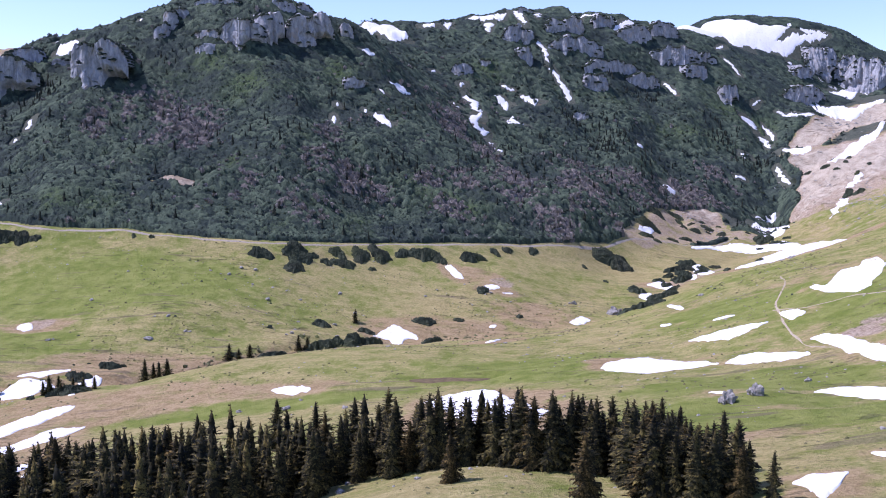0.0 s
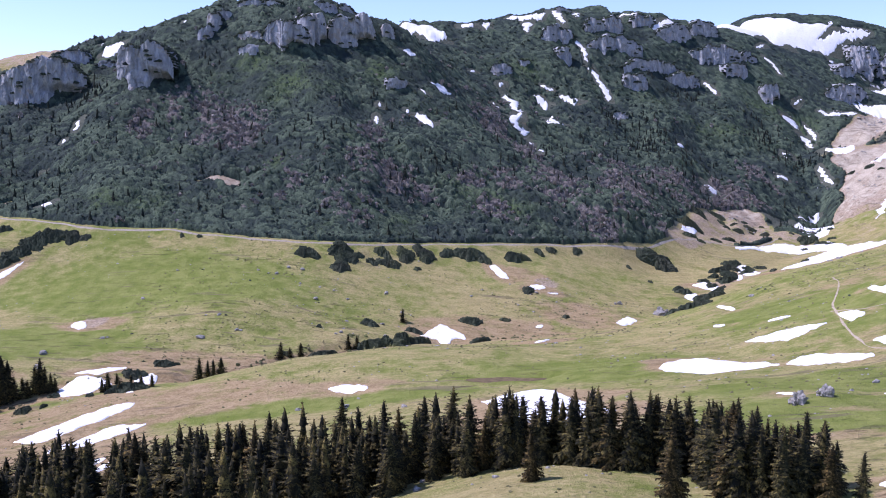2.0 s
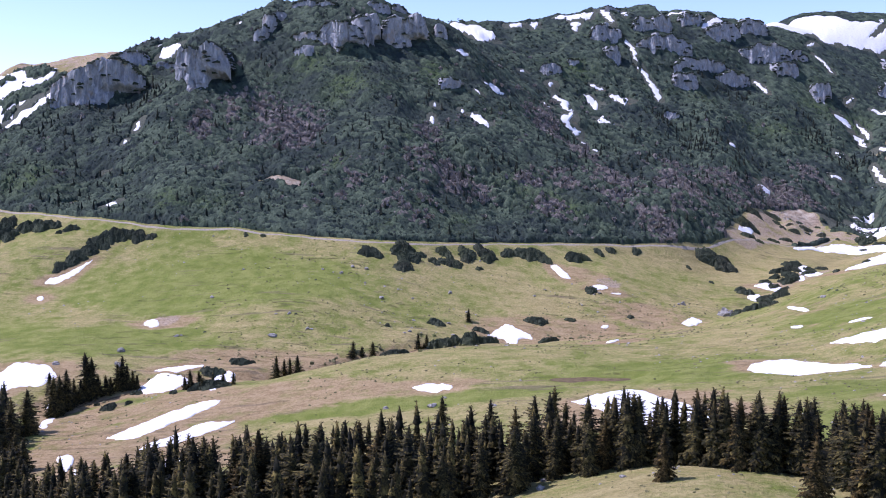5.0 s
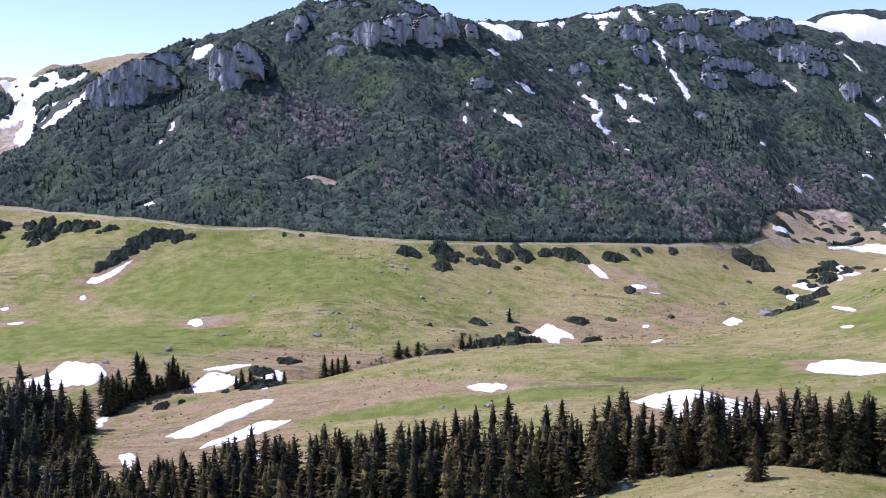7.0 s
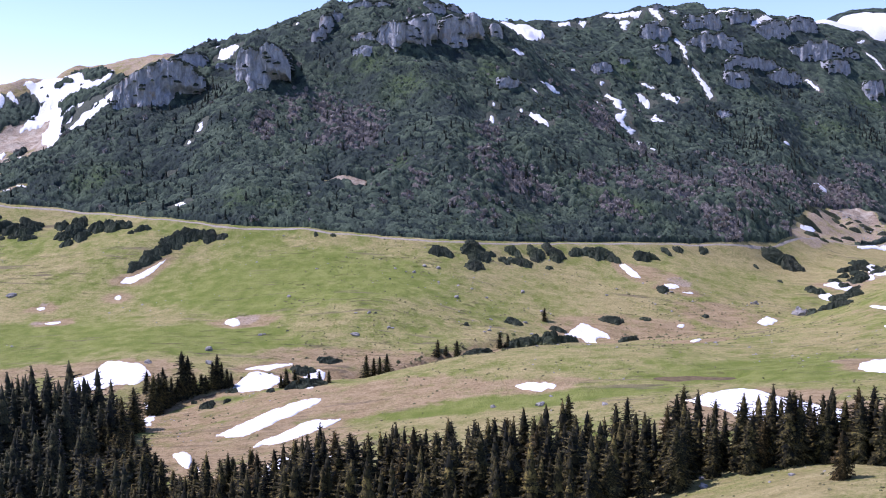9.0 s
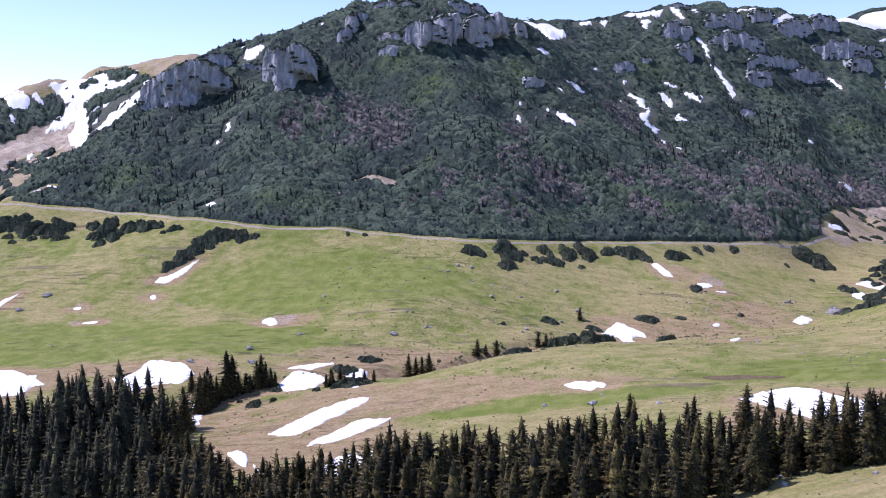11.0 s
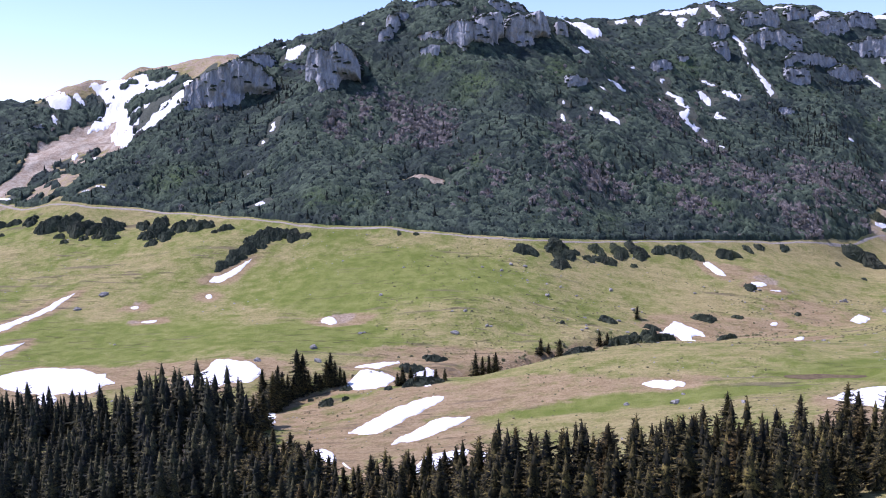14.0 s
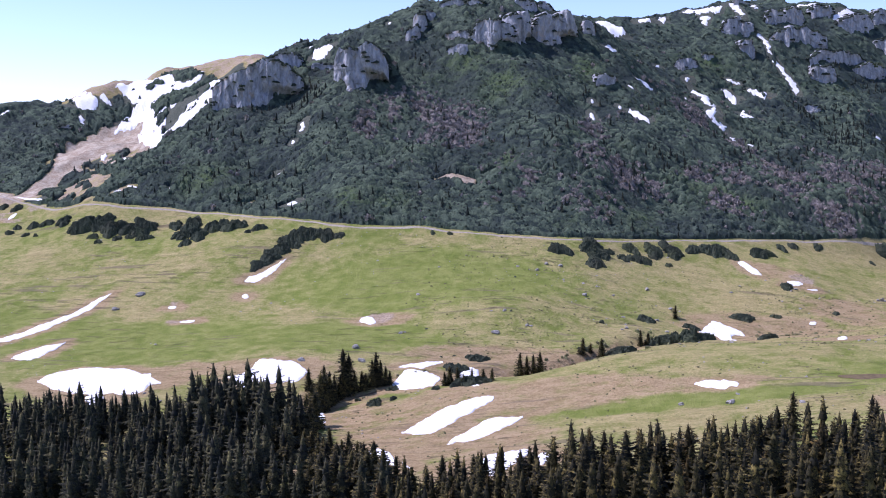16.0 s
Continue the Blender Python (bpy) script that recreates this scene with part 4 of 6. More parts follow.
# ---------------------------------------------------------------- track, paths and water
def ribbon(name, pts, width, material, lift=0.12, wobble=0.3, seg=2.5):
    """A strip of that width laid on the ground along a bent line."""
    k = np.array(pts, float)
    n = int(np.hypot(*np.diff(k, axis=0).T).sum() / seg) + 2
    c = curve_through(k, n)
    t = np.gradient(c, axis=0)
    t /= np.hypot(*t.T)[:, None]
    side = np.stack([-t[:, 1], t[:, 0]], 1)
    w = width / 2 * (1 + wobble * rough(c[:, 0], c[:, 1], 9, 81))
    rows = np.stack([c + side * (w * f)[:, None] for f in (-1, -0.6, 0, 0.6, 1)], 1)
    z = ground(rows[..., 0], rows[..., 1]) + np.array([-0.15, 1, 1.2, 1, -0.15]) * lift
    ob = new(name, mesh_from(name, np.concatenate([rows, z[..., None]], 2).reshape(-1, 3), grid_faces(n, 5), material, True))
    return ob


tagged(ribbon("track", TRACK, 1.6, GRAVEL, 0.12), "pale gravel track along the foot of the wooded mountain", "track", kind="structure")
PATH_WEST = [(168, 480), (163, 459), (142, 405), (134, 387), (128, 365), (124, 349), (121, 333), (120, 322), (119, 313), (123, 301), (135, 290)]
PATH_EAST = [(129, 375), (135, 361), (144, 356), (152, 352), (158, 344), (175, 335)]
for line in (PATH_WEST, PATH_EAST):
    tagged(ribbon("footpath", line, 0.7, DIRT, 0.05, 0.6, 1.2), "trodden pale footpath over the grassy hillside", "footpath", kind="structure")
a = np.linspace(0, 2 * np.pi, 40, endpoint=False)
px = 3 + 14.5 * np.cos(a) * (1 + 0.12 * np.sin(3 * a))
py = 342 + 0.12 * (px - 3) + 4.6 * np.sin(a) * (1 + 0.3 * np.cos(2 * a + 1) + 0.15 * np.sin(5 * a))
rim = np.stack([px, py, np.full(40, 36.62)], 1)
tarn = mesh_from("tarn", np.vstack([rim, [(3, 342, 36.62)]]), np.array([(k, (k + 1) % 40, 40) for k in range(40)]), WATER)
tagged(new("tarn", tarn), "small shallow pool of dark peaty water in the turf", "pool", kind="structure")
fall = ribbon("waterfall", [(346, 1016), (343, 1004), (340, 992), (334, 978)], 2.2, WHITE_WATER, 0.5, 0.5, 1.5)
tagged(fall, "thin white waterfall dropping down the dark gully", "waterfall")
brook = ribbon("water", BROOK[2:8], 1.0, WATER, 0.12, 0.5)
tagged(brook, "narrow dark brook winding along the valley floor", "brook", kind="structure")


# ---------------------------------------------------------------- rock
def part(name, me, parent, label=""):
    ob = new(name, me)
    ob.parent = parent
    return tagged(ob, label)


LEDGES = []


def cells(u, v, size, seed):
    """Cell noise: distance to the nearest scattered point (in cells), and that point's own random number."""
    a, b = u / size, v / size
    i, j = np.floor(a).astype(np.int64), np.floor(b).astype(np.int64)
    best, own = np.full(np.shape(a), 9.0), np.zeros(np.shape(a))
    for di in (-1, 0, 1):
        for dj in (-1, 0, 1):
            p, q = i + di, j + dj
            h = (p * 374761393 + q * 668265263 + seed * 974634541) & 0x7FFFFFFF
            h = ((h ^ (h >> 13)) * 1274126177) & 0x7FFFFFFF
            k = (h * 1103515245 + 12345) & 0x7FFFFFFF
            d = np.hypot(a - p - (h & 1023) / 1023, b - q - ((h >> 10) & 1023) / 1023)
            own = np.where(d < best, ((k >> 8) & 4095) / 4095, own)
            best = np.minimum(best, d)
    return best, own


def cliff(x, y, width, tall, yaw, seed):
    """A jointed limestone wall let into the slope: buttresses, clefts and hollows, and a shelf running back to the hillside."""
    c, q = math.cos(radians(yaw)), math.sin(radians(yaw))
    cols, rows = int(width / 0.75) + 6, int(tall / 0.75) + 6
    u = np.linspace(-0.5, 0.5, cols) * width
    s = np.abs(2 * u / width)
    off = seed * 31.7
    _, own = cells(u + off, 0 * u, max(0.24 * tall, 3.5), seed)
    crest = tall * (1 - 0.5 * s ** 4) * (0.90 + 0.12 * own + 0.10 * rough(u + off, 0 * u, 9, seed))
    bend = 0.22 * tall * s ** 3 + 1.6 * rough(u + off, 0 * u + 7, 13, seed + 3) * min(1, tall / 14) + (own - 0.5) * 0.06 * tall
    bend += 0.11 * tall * step(0.38, 0.6, rough(u + off, 0 * u + 90, 0.5 * tall + 5, seed + 5))
    gx, gy = x + c * u - q * bend, y + q * u + c * bend
    foot = np.minimum(ground(gx, gy), ground(gx + 4 * q, gy - 4 * c) + 1.0) - 2.5
    base = float(ground(x, y))
    behind = np.max([ground(gx - q * d * tall, gy + c * d * tall) for d in (0.5, 0.8, 1.1, 1.4)], axis=0)
    top = np.minimum(base + 0.25 * (foot + 2.5 - base) + crest, behind + (0.06 + 0.08 * own) * tall)
    top = np.maximum(top, foot + 2.8)
    v = np.linspace(0, 1, rows)[:, None]
    z = foot + (top - foot) * v
    U = np.repeat((u + off)[None], rows, 0)
    _, slab = cells(U, z * 0.55, 3.6, seed + 7)
    _, chip = cells(U, z * 0.8, 1.5, seed + 9)
    flute = rough(U, z * 0.22, 5, seed + 11)
    out = 0.045 * tall * flute + 1.3 * (slab - 0.5) * min(1.5, tall / 14) + 0.45 * (chip - 0.5)
    hollow = step(0.12, 0.5, rough(U, z * 0.8, 0.55 * tall, seed + 13)) * (1 - step(0.3, 0.6, v)) * step(0.10, 0.3, v)
    out -= (0.16 if tall > 30 else 0.05) * tall * hollow
    if tall > 30:
        out -= 0.26 * tall * step(0.06, 0.26, u / width) * (1 - step(0.34, 0.56, v))
    back = bend[None] + (0.10 if tall < 42 else 0.42) * (z - foot) - out
    X, Y = x + c * u[None] - q * back, y + q * u[None] + c * back
    wall = np.stack([X, Y, z], -1)
    # the shelf above runs back until the hillside meets it
    shelf = []
    reach = np.full(cols, 0.0)
    for d in np.arange(1, 3.2 * tall, 1.0):
        meets = ground(X[-1] - q * d, Y[-1] + c * d) > top
        reach = np.where((reach == 0) & meets, d, reach)
    reach = np.where(reach == 0, 1.1 * tall, reach) + 1.5
    for f in (0.12, 0.35, 0.65, 1.0):
        bx, by = X[-1] - q * reach * f, Y[-1] + c * reach * f
        rise = top + (np.maximum(ground(bx, by), top) - top) * f - (0.8 if f == 1 else 0)
        shelf.append(np.stack([bx, by, rise + 0.5 * value_noise(bx, by, 3.0, seed)], -1))
    sheet = np.concatenate([wall, np.array(shelf)], 0)
    ob = new("rock_cliff", mesh_from("rock_cliff", sheet.reshape(-1, 3), grid_faces(rows + 4, cols), ROCK))
    r = np.random.default_rng(seed)
    # dwarf pine along the crest, over the shelf and on a few ledges
    for count, lo, hi in ((int(width / 0.8), -0.02, 0.10), (int(width * reach.mean() / 6) + 3, 0.05, 0.95)):
        k, f = r.integers(0, cols, count), r.uniform(lo, hi, count)
        keep = own[k] < (0.78 if y < 1000 else 0.92)
        k, f = k[keep], f[keep]
        LEDGES.append(np.stack([X[-1, k] - q * reach[k] * f, Y[-1, k] + c * reach[k] * f, top[k] + 0.1], 1))
    for _ in range(int(width * tall / 220)):
        a, b = r.integers(rows // 3, rows - 1), r.integers(0, cols)
        LEDGES.append(np.repeat(wall[a, b][None], 4, 0) + r.uniform(-1, 1, (4, 3)) * np.array([2.2, 0.3, 0.3]))
    return ob


def cliffs(places, label, seed):
    for n, (x, y, w, h) in enumerate(places):
        g = slope_at(x, y)
        yaw = max(-40, min(40, math.degrees(math.atan2(-g[0], max(g[1], 0.15))) * 0.7)) + (n * 37 % 15 - 7)
        tagged(cliff(x, y, w, h, yaw, seed + n * 17), label, "rock cliff", "limestone cliffs")


PEAK_CLIFFS = [(-359, 775, 76, 39), (-272, 768, 46, 39), (-312, 812, 28, 11), (-351, 818, 36, 18),
               (-164, 814, 38, 32), (-141, 832, 27, 35), (-111, 849, 44, 33), (-237, 826, 13, 20), (-232, 841, 13, 20), (-228, 854, 18, 14), (-199, 826, 30, 11), (-199, 810, 20, 12), (-205, 867, 26, 9), (-186, 865, 20, 8), (-140, 877, 24, 13), (-121, 892, 16, 12), (-84, 875, 13, 18), (-71, 814, 20, 15), (-154, 857, 20, 10)]
BACK_CLIFFS = [(88, 1121, 39, 26), (96, 1096, 19, 26), (132, 1141, 25, 21), (155, 1154, 28, 23), (198, 1204,
               29, 17), (153, 1120, 66, 24), (235, 1188, 48, 25), (274, 1213, 38, 23), (278, 1174, 65, 27), (303, 1160, 37, 21), (196, 1120, 84, 17),
               (229, 1121, 46, 22), (170, 1081, 29, 22), (20, 1049, 25, 15), (47, 1069, 15, 12), (144, 1026, 17, 13), (332, 1136,
               26, 31), (322, 1192, 14, 18), (98, 1171, 18, 10)]
EAST_CLIFFS = [(503, 1264, 56, 55), (541, 1238, 74, 47), (524, 1262, 38, 44), (435, 1174, 53, 23), (457, 1238, 36, 20), (327, 1195, 15, 11), (-565, 845, 14, 7)]
cliffs(PEAK_CLIFFS, "pale grey limestone cliff below the mountain summit", 3)
cliffs(BACK_CLIFFS, "grey limestone crag among dwarf pine on the far ridge", 400)
cliffs(EAST_CLIFFS, "weathered grey-brown limestone crag on the mountain", 900)


def stone_mesh(seed, flat=0.7):
    bm = bmesh.new()
    bmesh.ops.create_icosphere(bm, subdivisions=2, radius=1)
    for v in bm.verts:
        p = v.co * 1.3 + Vector((seed * 7.1, 0, 0))
        v.co *= 0.85 + 0.45 * noise.noise(p) + 0.18 * noise.noise(p * 3)
        v.co.z *= flat
        v.co.x *= 1.25
    me = bpy.data.meshes.new("boulder")
    bm.to_mesh(me)
    bm.free()
    me.materials.append(STONE)
    return me


STONES = [stone_mesh(k, 0.55 + 0.1 * (k % 4)) for k in range(7)]


def boulders(places):
    for n, (x, y, r) in enumerate(places):
        ob = new("boulder", STONES[n % 7])
        ob.matrix_world = pose(x, y, float(ground(x, y)) + 0.15 * r, 0, 0, n * 71) @ Matrix.Diagonal((r, r * 0.9, r, 1))
        tagged(ob, "weathered grey limestone boulder half sunk in turf" if r > 1.6 else "small grey field stone in the grass", "boulder", "boulders")


boulders([(-142, 462, 2.3), (-127, 473, 1.2), (91, 196, 0.7), (101, 264, 1.0), (29, 584, 1.4), (133, 495, 1.5), (-139, 486, 1.2), (-146, 486, 0.9),
          (-362, 508, 2.0), (-206, 431, 2.4), (-199, 410, 1.8), (-53, 319, 1.8), (-49, 328, 0.8), (-69, 321, 1.0), (-32, 309, 1.2), (-226, 407, 1.8),
          (-355, 527, 2.8), (-97, 532, 1.6), (-125, 473, 0.9), (-20, 398, 0.7), (102, 576, 3.6), (-20, 199, 0.8), (-21, 192, 1.1), (-5, 186, 0.7)])
# the broken outcrops in the turf: rocks leaning on one another, about a middle
for cx, cy, wide, n in ((71, 236, 3.4, 5), (80, 243, 3.2, 9), (103, 580, 4.2, 13), (80, 589, 2.4, 17)):
    r = np.random.default_rng(n)
    for k in range(7):
        size = wide * (0.62 if k == 0 else r.uniform(0.2, 0.42))
        px, py = cx + (k > 0) * r.normal() * wide * 0.5, cy + (k > 0) * r.normal() * wide * 0.3
        bm = bmesh.new()
        bmesh.ops.create_icosphere(bm, subdivisions=3, radius=1)
        for v in bm.verts:
            p = v.co * 1.5 + Vector((n * 7.1 + k * 3.3, 0, 0))
            v.co *= 0.9 + 0.5 * noise.noise(p) - 0.5 * abs(noise.noise(p * 2.3)) + 0.2 * noise.noise(p * 5)
            v.co.z *= 1.15
        me = bpy.data.meshes.new("rock")
        bm.to_mesh(me)
        bm.free()
        me.materials.append(STONE)
        ob = new("rock_outcrop", me)
        ob.matrix_world = pose(px, py, float(ground(px, py)) + 0.45 * size, r.uniform(-20, 20), r.uniform(-25, 25), r.uniform(0, 180)) @ Matrix.Diagonal((size * 1.1, size * 0.8, size, 1))
        tagged(ob, "jagged pale grey limestone rock of an outcrop in the turf", "rock", "boulders")

# loose stones strewn over the meadow
def strewn(name, count, box, size, label, keep=None):
    x, y = rng.uniform(box[0], box[1], count), rng.uniform(box[2], box[3], count)
    ok = rough(x, y, 45, 91) + rng.uniform(-0.25, 0.25, count) > 0.3
    x, y = x[ok], y[ok]
    ok = (pine_at(x, y) < 0.3) & (snow_near(x, y, 1) < 0.1)
    x, y = x[ok], y[ok]
    r = size * rng.uniform(0.5, 1.0, len(x)) ** 2 * (1 + (rng.random(len(x)) > 0.93) * 0.9)
    base = np.array([(1, 0, 0), (0.3, 0.9, 0.1), (-0.8, 0.6, 0), (-0.8, -0.6, 0.1), (0.3, -1, 0), (0.1, 0.1, 0.75), (0.6, -0.3, 0.55), (-0.4, 0.3, 0.6)])
    tri = np.array([(0, 1, 6), (1, 5, 6), (1, 2, 7), (1, 7, 5), (2, 3, 7), (3, 5, 7), (3, 4, 5), (4, 6, 5), (4, 0, 6)])
    turn = rng.uniform(0, 6.28, len(x))
    jit = rng.uniform(0.7, 1.3, (len(x), 8, 3))
    p = base[None] * jit * r[:, None, None]
    px = p[..., 0] * np.cos(turn)[:, None] - p[..., 1] * np.sin(turn)[:, None]
    py = p[..., 0] * np.sin(turn)[:, None] + p[..., 1] * np.cos(turn)[:, None]
    verts = np.stack([px + x[:, None], py + y[:, None], p[..., 2] + (ground(x, y) - 0.08)[:, None]], -1).reshape(-1, 3)
    faces = (tri[None] + (np.arange(len(x)) * 8)[:, None, None]).reshape(-1, 3)
    tagged(new(name, mesh_from(name, verts, faces, STONE)), label, "stones", kind="stuff")


# stones of the stony part of the meadow
x, y = rng.uniform(-190, 30, 80), rng.uniform(440, 575, 80)
ok = (snow_near(x, y, 3) < 0.05) & (near_line(x, y, BROOK)[0] > 12) & (rough(x, y, 50, 95) > -0.15)
boulders([(float(a), float(b), float(c)) for a, b, c in zip(x[ok], y[ok], rng.uniform(0.5, 1.5, ok.sum()))])
strewn("loose_stones", 4200, (-430, 190, 140, 620), 0.6, "small grey stones scattered over the alpine meadow")
strewn("scree_stones", 5200, (215, 520, 620, 1160), 1.6, "pale scree stones on the bare hillside")


# ---------------------------------------------------------------- dwarf pine and scrub
def clumps(name, x, y, r, h, material, label, kind="stuff", spikes=0.35, parent=None, z=None):
    """Ragged low cushions, one island each, joined in one mesh."""
    n, m = len(x), 5
    ang = np.linspace(0, 2 * np.pi, m, endpoint=False)[None] + rng.uniform(0, 6.28, n)[:, None]
    z = ground(x, y) if z is None else z
    rows = []
    for f, up in ((1.0, -0.25), (0.78, 0.62)):
        rad = r[:, None] * f * rng.uniform(1 - spikes, 1 + spikes, (n, m))
        rows.append(np.stack([x[:, None] + rad * np.cos(ang), y[:, None] + rad * np.sin(ang),
                              z[:, None] + h[:, None] * (up + rng.uniform(-0.28, 0.28, (n, m)) * (up > 0))], -1))
    tip = np.stack([x + r * rng.uniform(-0.3, 0.3, n), y + r * rng.uniform(-0.3, 0.3, n), z + h * rng.uniform(0.85, 1.25, n)], -1)[:, None]
    verts = np.concatenate([rows[0], rows[1], tip], 1)
    k = np.arange(m)
    q = (k + 1) % m
    tri = np.concatenate([np.stack([k, q, m + k], 1), np.stack([q, m + q, m + k], 1), np.stack([m + k, m + q, np.full(m, 2 * m)], 1)])
    faces = (tri[None] + (np.arange(n) * (2 * m + 1))[:, None, None]).reshape(-1, 3)
    ob = new(name, mesh_from(name, verts.reshape(-1, 3), faces, material))
    if parent:
        ob.parent = parent
        return ob
    return tagged(ob, label, "shrubs", kind=kind)


def jittered(x0, x1, y0, y1, gap):
    gx, gy = np.meshgrid(np.arange(x0, x1, gap), np.arange(y0, y1, gap))
    return (gx + rng.uniform(-0.5, 0.5, gx.shape) * gap).ravel(), (gy + rng.uniform(-0.5, 0.5, gx.shape) * gap).ravel()


# leafless shrubs and fresh green pine on the mountain: x, y, half length, half depth
TWIGS = [(114, 803, 27, 60), (176, 879, 37, 38), (243, 954, 31, 32), (292, 1006, 29, 15), (80, 696, 15, 14), (114, 712, 20, 17), (132, 720, 15, 21), (10, 879, 18, 53), (37, 833, 16, 60), (-16, 716, 18, 10), (24, 728, 22, 18), (56, 748, 18, 44), (-45, 690, 11, 7), (4, 688, 14, 13), (231, 923, 24, 46), (-222, 759, 17, 24), (-186, 729, 19, 32), (-87, 712, 13, 28), (-65, 699, 14, 22), (-134, 664, 11, 10), (-143, 647, 9, 7), (-88, 641, 19, 12), (-240, 758, 13, 20), (-207, 740, 21, 27), (-86, 728, 10, 33), (-257, 729, 12, 23)]
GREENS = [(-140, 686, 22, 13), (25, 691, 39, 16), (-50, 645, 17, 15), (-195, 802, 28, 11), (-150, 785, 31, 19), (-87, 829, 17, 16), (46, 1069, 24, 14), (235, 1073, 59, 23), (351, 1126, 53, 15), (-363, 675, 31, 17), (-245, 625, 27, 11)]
# groves of small dark spruces on the mountain
GROVES = [(-20, 724, 14, 17), (4, 732, 14, 14), (127, 996, 20, 37), (164, 978, 26, 40), (229, 1106, 38, 11), (313, 1071, 28, 24), (-83, 792, 17, 6), (334, 1048, 28, 22), (-46, 724, 19, 9), (-63, 698, 12, 13), (-234, 811, 14, 9), (-317, 770, 12, 27)]


def patches(x, y, spots, seed):
    """Torn-edged patches, 0 to 1."""
    out = np.zeros(np.shape(x))
    wild = 0.9 * rough(x, y, 30, seed)
    for px, py, rx, ry in spots:
        q = ((x - px) / rx) ** 2 + ((y - py) / ry) ** 2
        out = np.maximum(out, np.exp(-1.2 * q) * step(-0.5, 0.5, wild + 0.25))
    return out


def twiggy(x, y):
    """Where leafless shrubs stand among the pine, 0 to 1."""
    return np.clip(1.6 * patches(x, y, TWIGS, 101) - 0.12, 0, 1) + 0.10 * step(0.4, 0.8, rough(x, y, 40, 103)) * (y < 1000)


def cushions(x, y):
    """Height of the closed dwarf pine over the ground, and the random numbers of the cushions there."""
    wx, wy = x + 2.5 * value_noise(x, y, 7, 161), y + 2.5 * value_noise(x, y, 7, 163)
    big, tone = cells(wx * 0.55, wy, 2.5, 165)
    small, fleck = cells(wx * 0.7, wy, 1.2, 167)
    lush = step(-0.5, 0.7, rough(x, y, 55, 121, 2))
    dome = np.sqrt(np.clip(1.02 - (big / 0.82) ** 2, 0, 1))
    tall = (0.5 + 2.5 * tone ** 1.3) * (0.6 + 0.7 * lush) * (1 - 0.75 * snow_near(x, y, 14) * (x > -380)) * (1 - 0.6 * step(1225, 1255, y) * step(240, 300, x)) * (1 - 0.45 * step(1110, 1170, y))
    return tall * dome + 1.1 * value_noise(x, y, 13, 169) + 0.8 + 1.0 * np.sqrt(np.clip(1 - (small / 0.85) ** 2, 0, 1)) * (0.4 + fleck), tone, fleck


def canopy(x0, x1, y0, y1, gap, seed):
    """The closed cover of dwarf pine: a sheet of cushions along the slope, with creases between and a torn surface."""
    gx, gy = np.arange(x0, x1 + gap, gap), np.arange(y0, y1 + gap, gap)
    r = np.random.default_rng(seed)
    x, y = np.meshgrid(gx, gy)
    x, y = x + r.uniform(-0.32, 0.32, x.shape) * gap, y + r.uniform(-0.32, 0.32, x.shape) * gap
    z, tone, fleck = cushions(x, y)
    z += r.uniform(-0.28, 0.28, x.shape)
    cover = pine_at(x, y) > 0.5
    z *= 0.35 + 0.65 * step(0.5, 4.5, y - line_at(x, TRACK))
    z = ground(x, y) + np.where(cover, z, -1.0)
    idx = np.arange(x.size).reshape(x.shape)
    quads = np.stack([idx[:-1, :-1], idx[:-1, 1:], idx[1:, 1:], idx[1:, :-1]], -1).reshape(-1, 4)
    near = cover[:-1, :-1] | cover[1:, :-1] | cover[:-1, 1:] | cover[1:, 1:]
    quads = quads[near.ravel()]
    flip = r.random(len(quads)) < 0.5
    quads[flip] = np.roll(quads[flip], 1, axis=1)
    used, inv = np.unique(quads, return_inverse=True)
    inv = inv.reshape(-1, 4)
    tris = np.concatenate([inv[:, [0, 1, 2]], inv[:, [0, 2, 3]]])
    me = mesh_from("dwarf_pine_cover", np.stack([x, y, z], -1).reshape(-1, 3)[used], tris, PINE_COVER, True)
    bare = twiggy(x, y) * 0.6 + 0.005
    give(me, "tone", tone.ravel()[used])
    give(me, "twig", ((tone * 7.3 % 1 * 0.8 + fleck * 0.2) < bare).ravel()[used])
    give(me, "fresh", patches(x, y, GREENS, 107).ravel()[used])
    tagged(new("dwarf_pine_cover", me), "dense dark green dwarf mountain pine covering the slope", "shrubs", kind="stuff")


def tufts(x, y, r, h, material, label):
    """Upright pointed shoots on the cushions, four faces each, joined in one mesh."""
    n, m = len(x), 4
    lift, tone, _ = cushions(x, y)
    z = ground(x, y) + lift - 0.35
    ang = np.arange(m)[None] * np.pi / 2 + rng.uniform(0, 6.28, n)[:, None]
    rad = r[:, None] * rng.uniform(0.6, 1.4, (n, m))
    ring = np.stack([x[:, None] + 1.25 * rad * np.cos(ang), y[:, None] + rad * np.sin(ang), z[:, None] + h[:, None] * rng.uniform(-0.2, 0.35, (n, m))], -1)
    tip = np.stack([x + r * rng.uniform(-0.5, 0.5, n), y + r * rng.uniform(-0.5, 0.5, n), z + h], -1)[:, None]
    k = np.arange(m)
    tri = np.stack([k, (k + 1) % m, np.full(m, m)], 1)
    faces = (tri[None] + (np.arange(n) * (m + 1))[:, None, None]).reshape(-1, 3)
    tagged(new("dwarf_pine_tufts", mesh_from("dwarf_pine_tufts", np.concatenate([ring, tip], 1).reshape(-1, 3), faces, material)), label, "shrubs", kind="stuff")


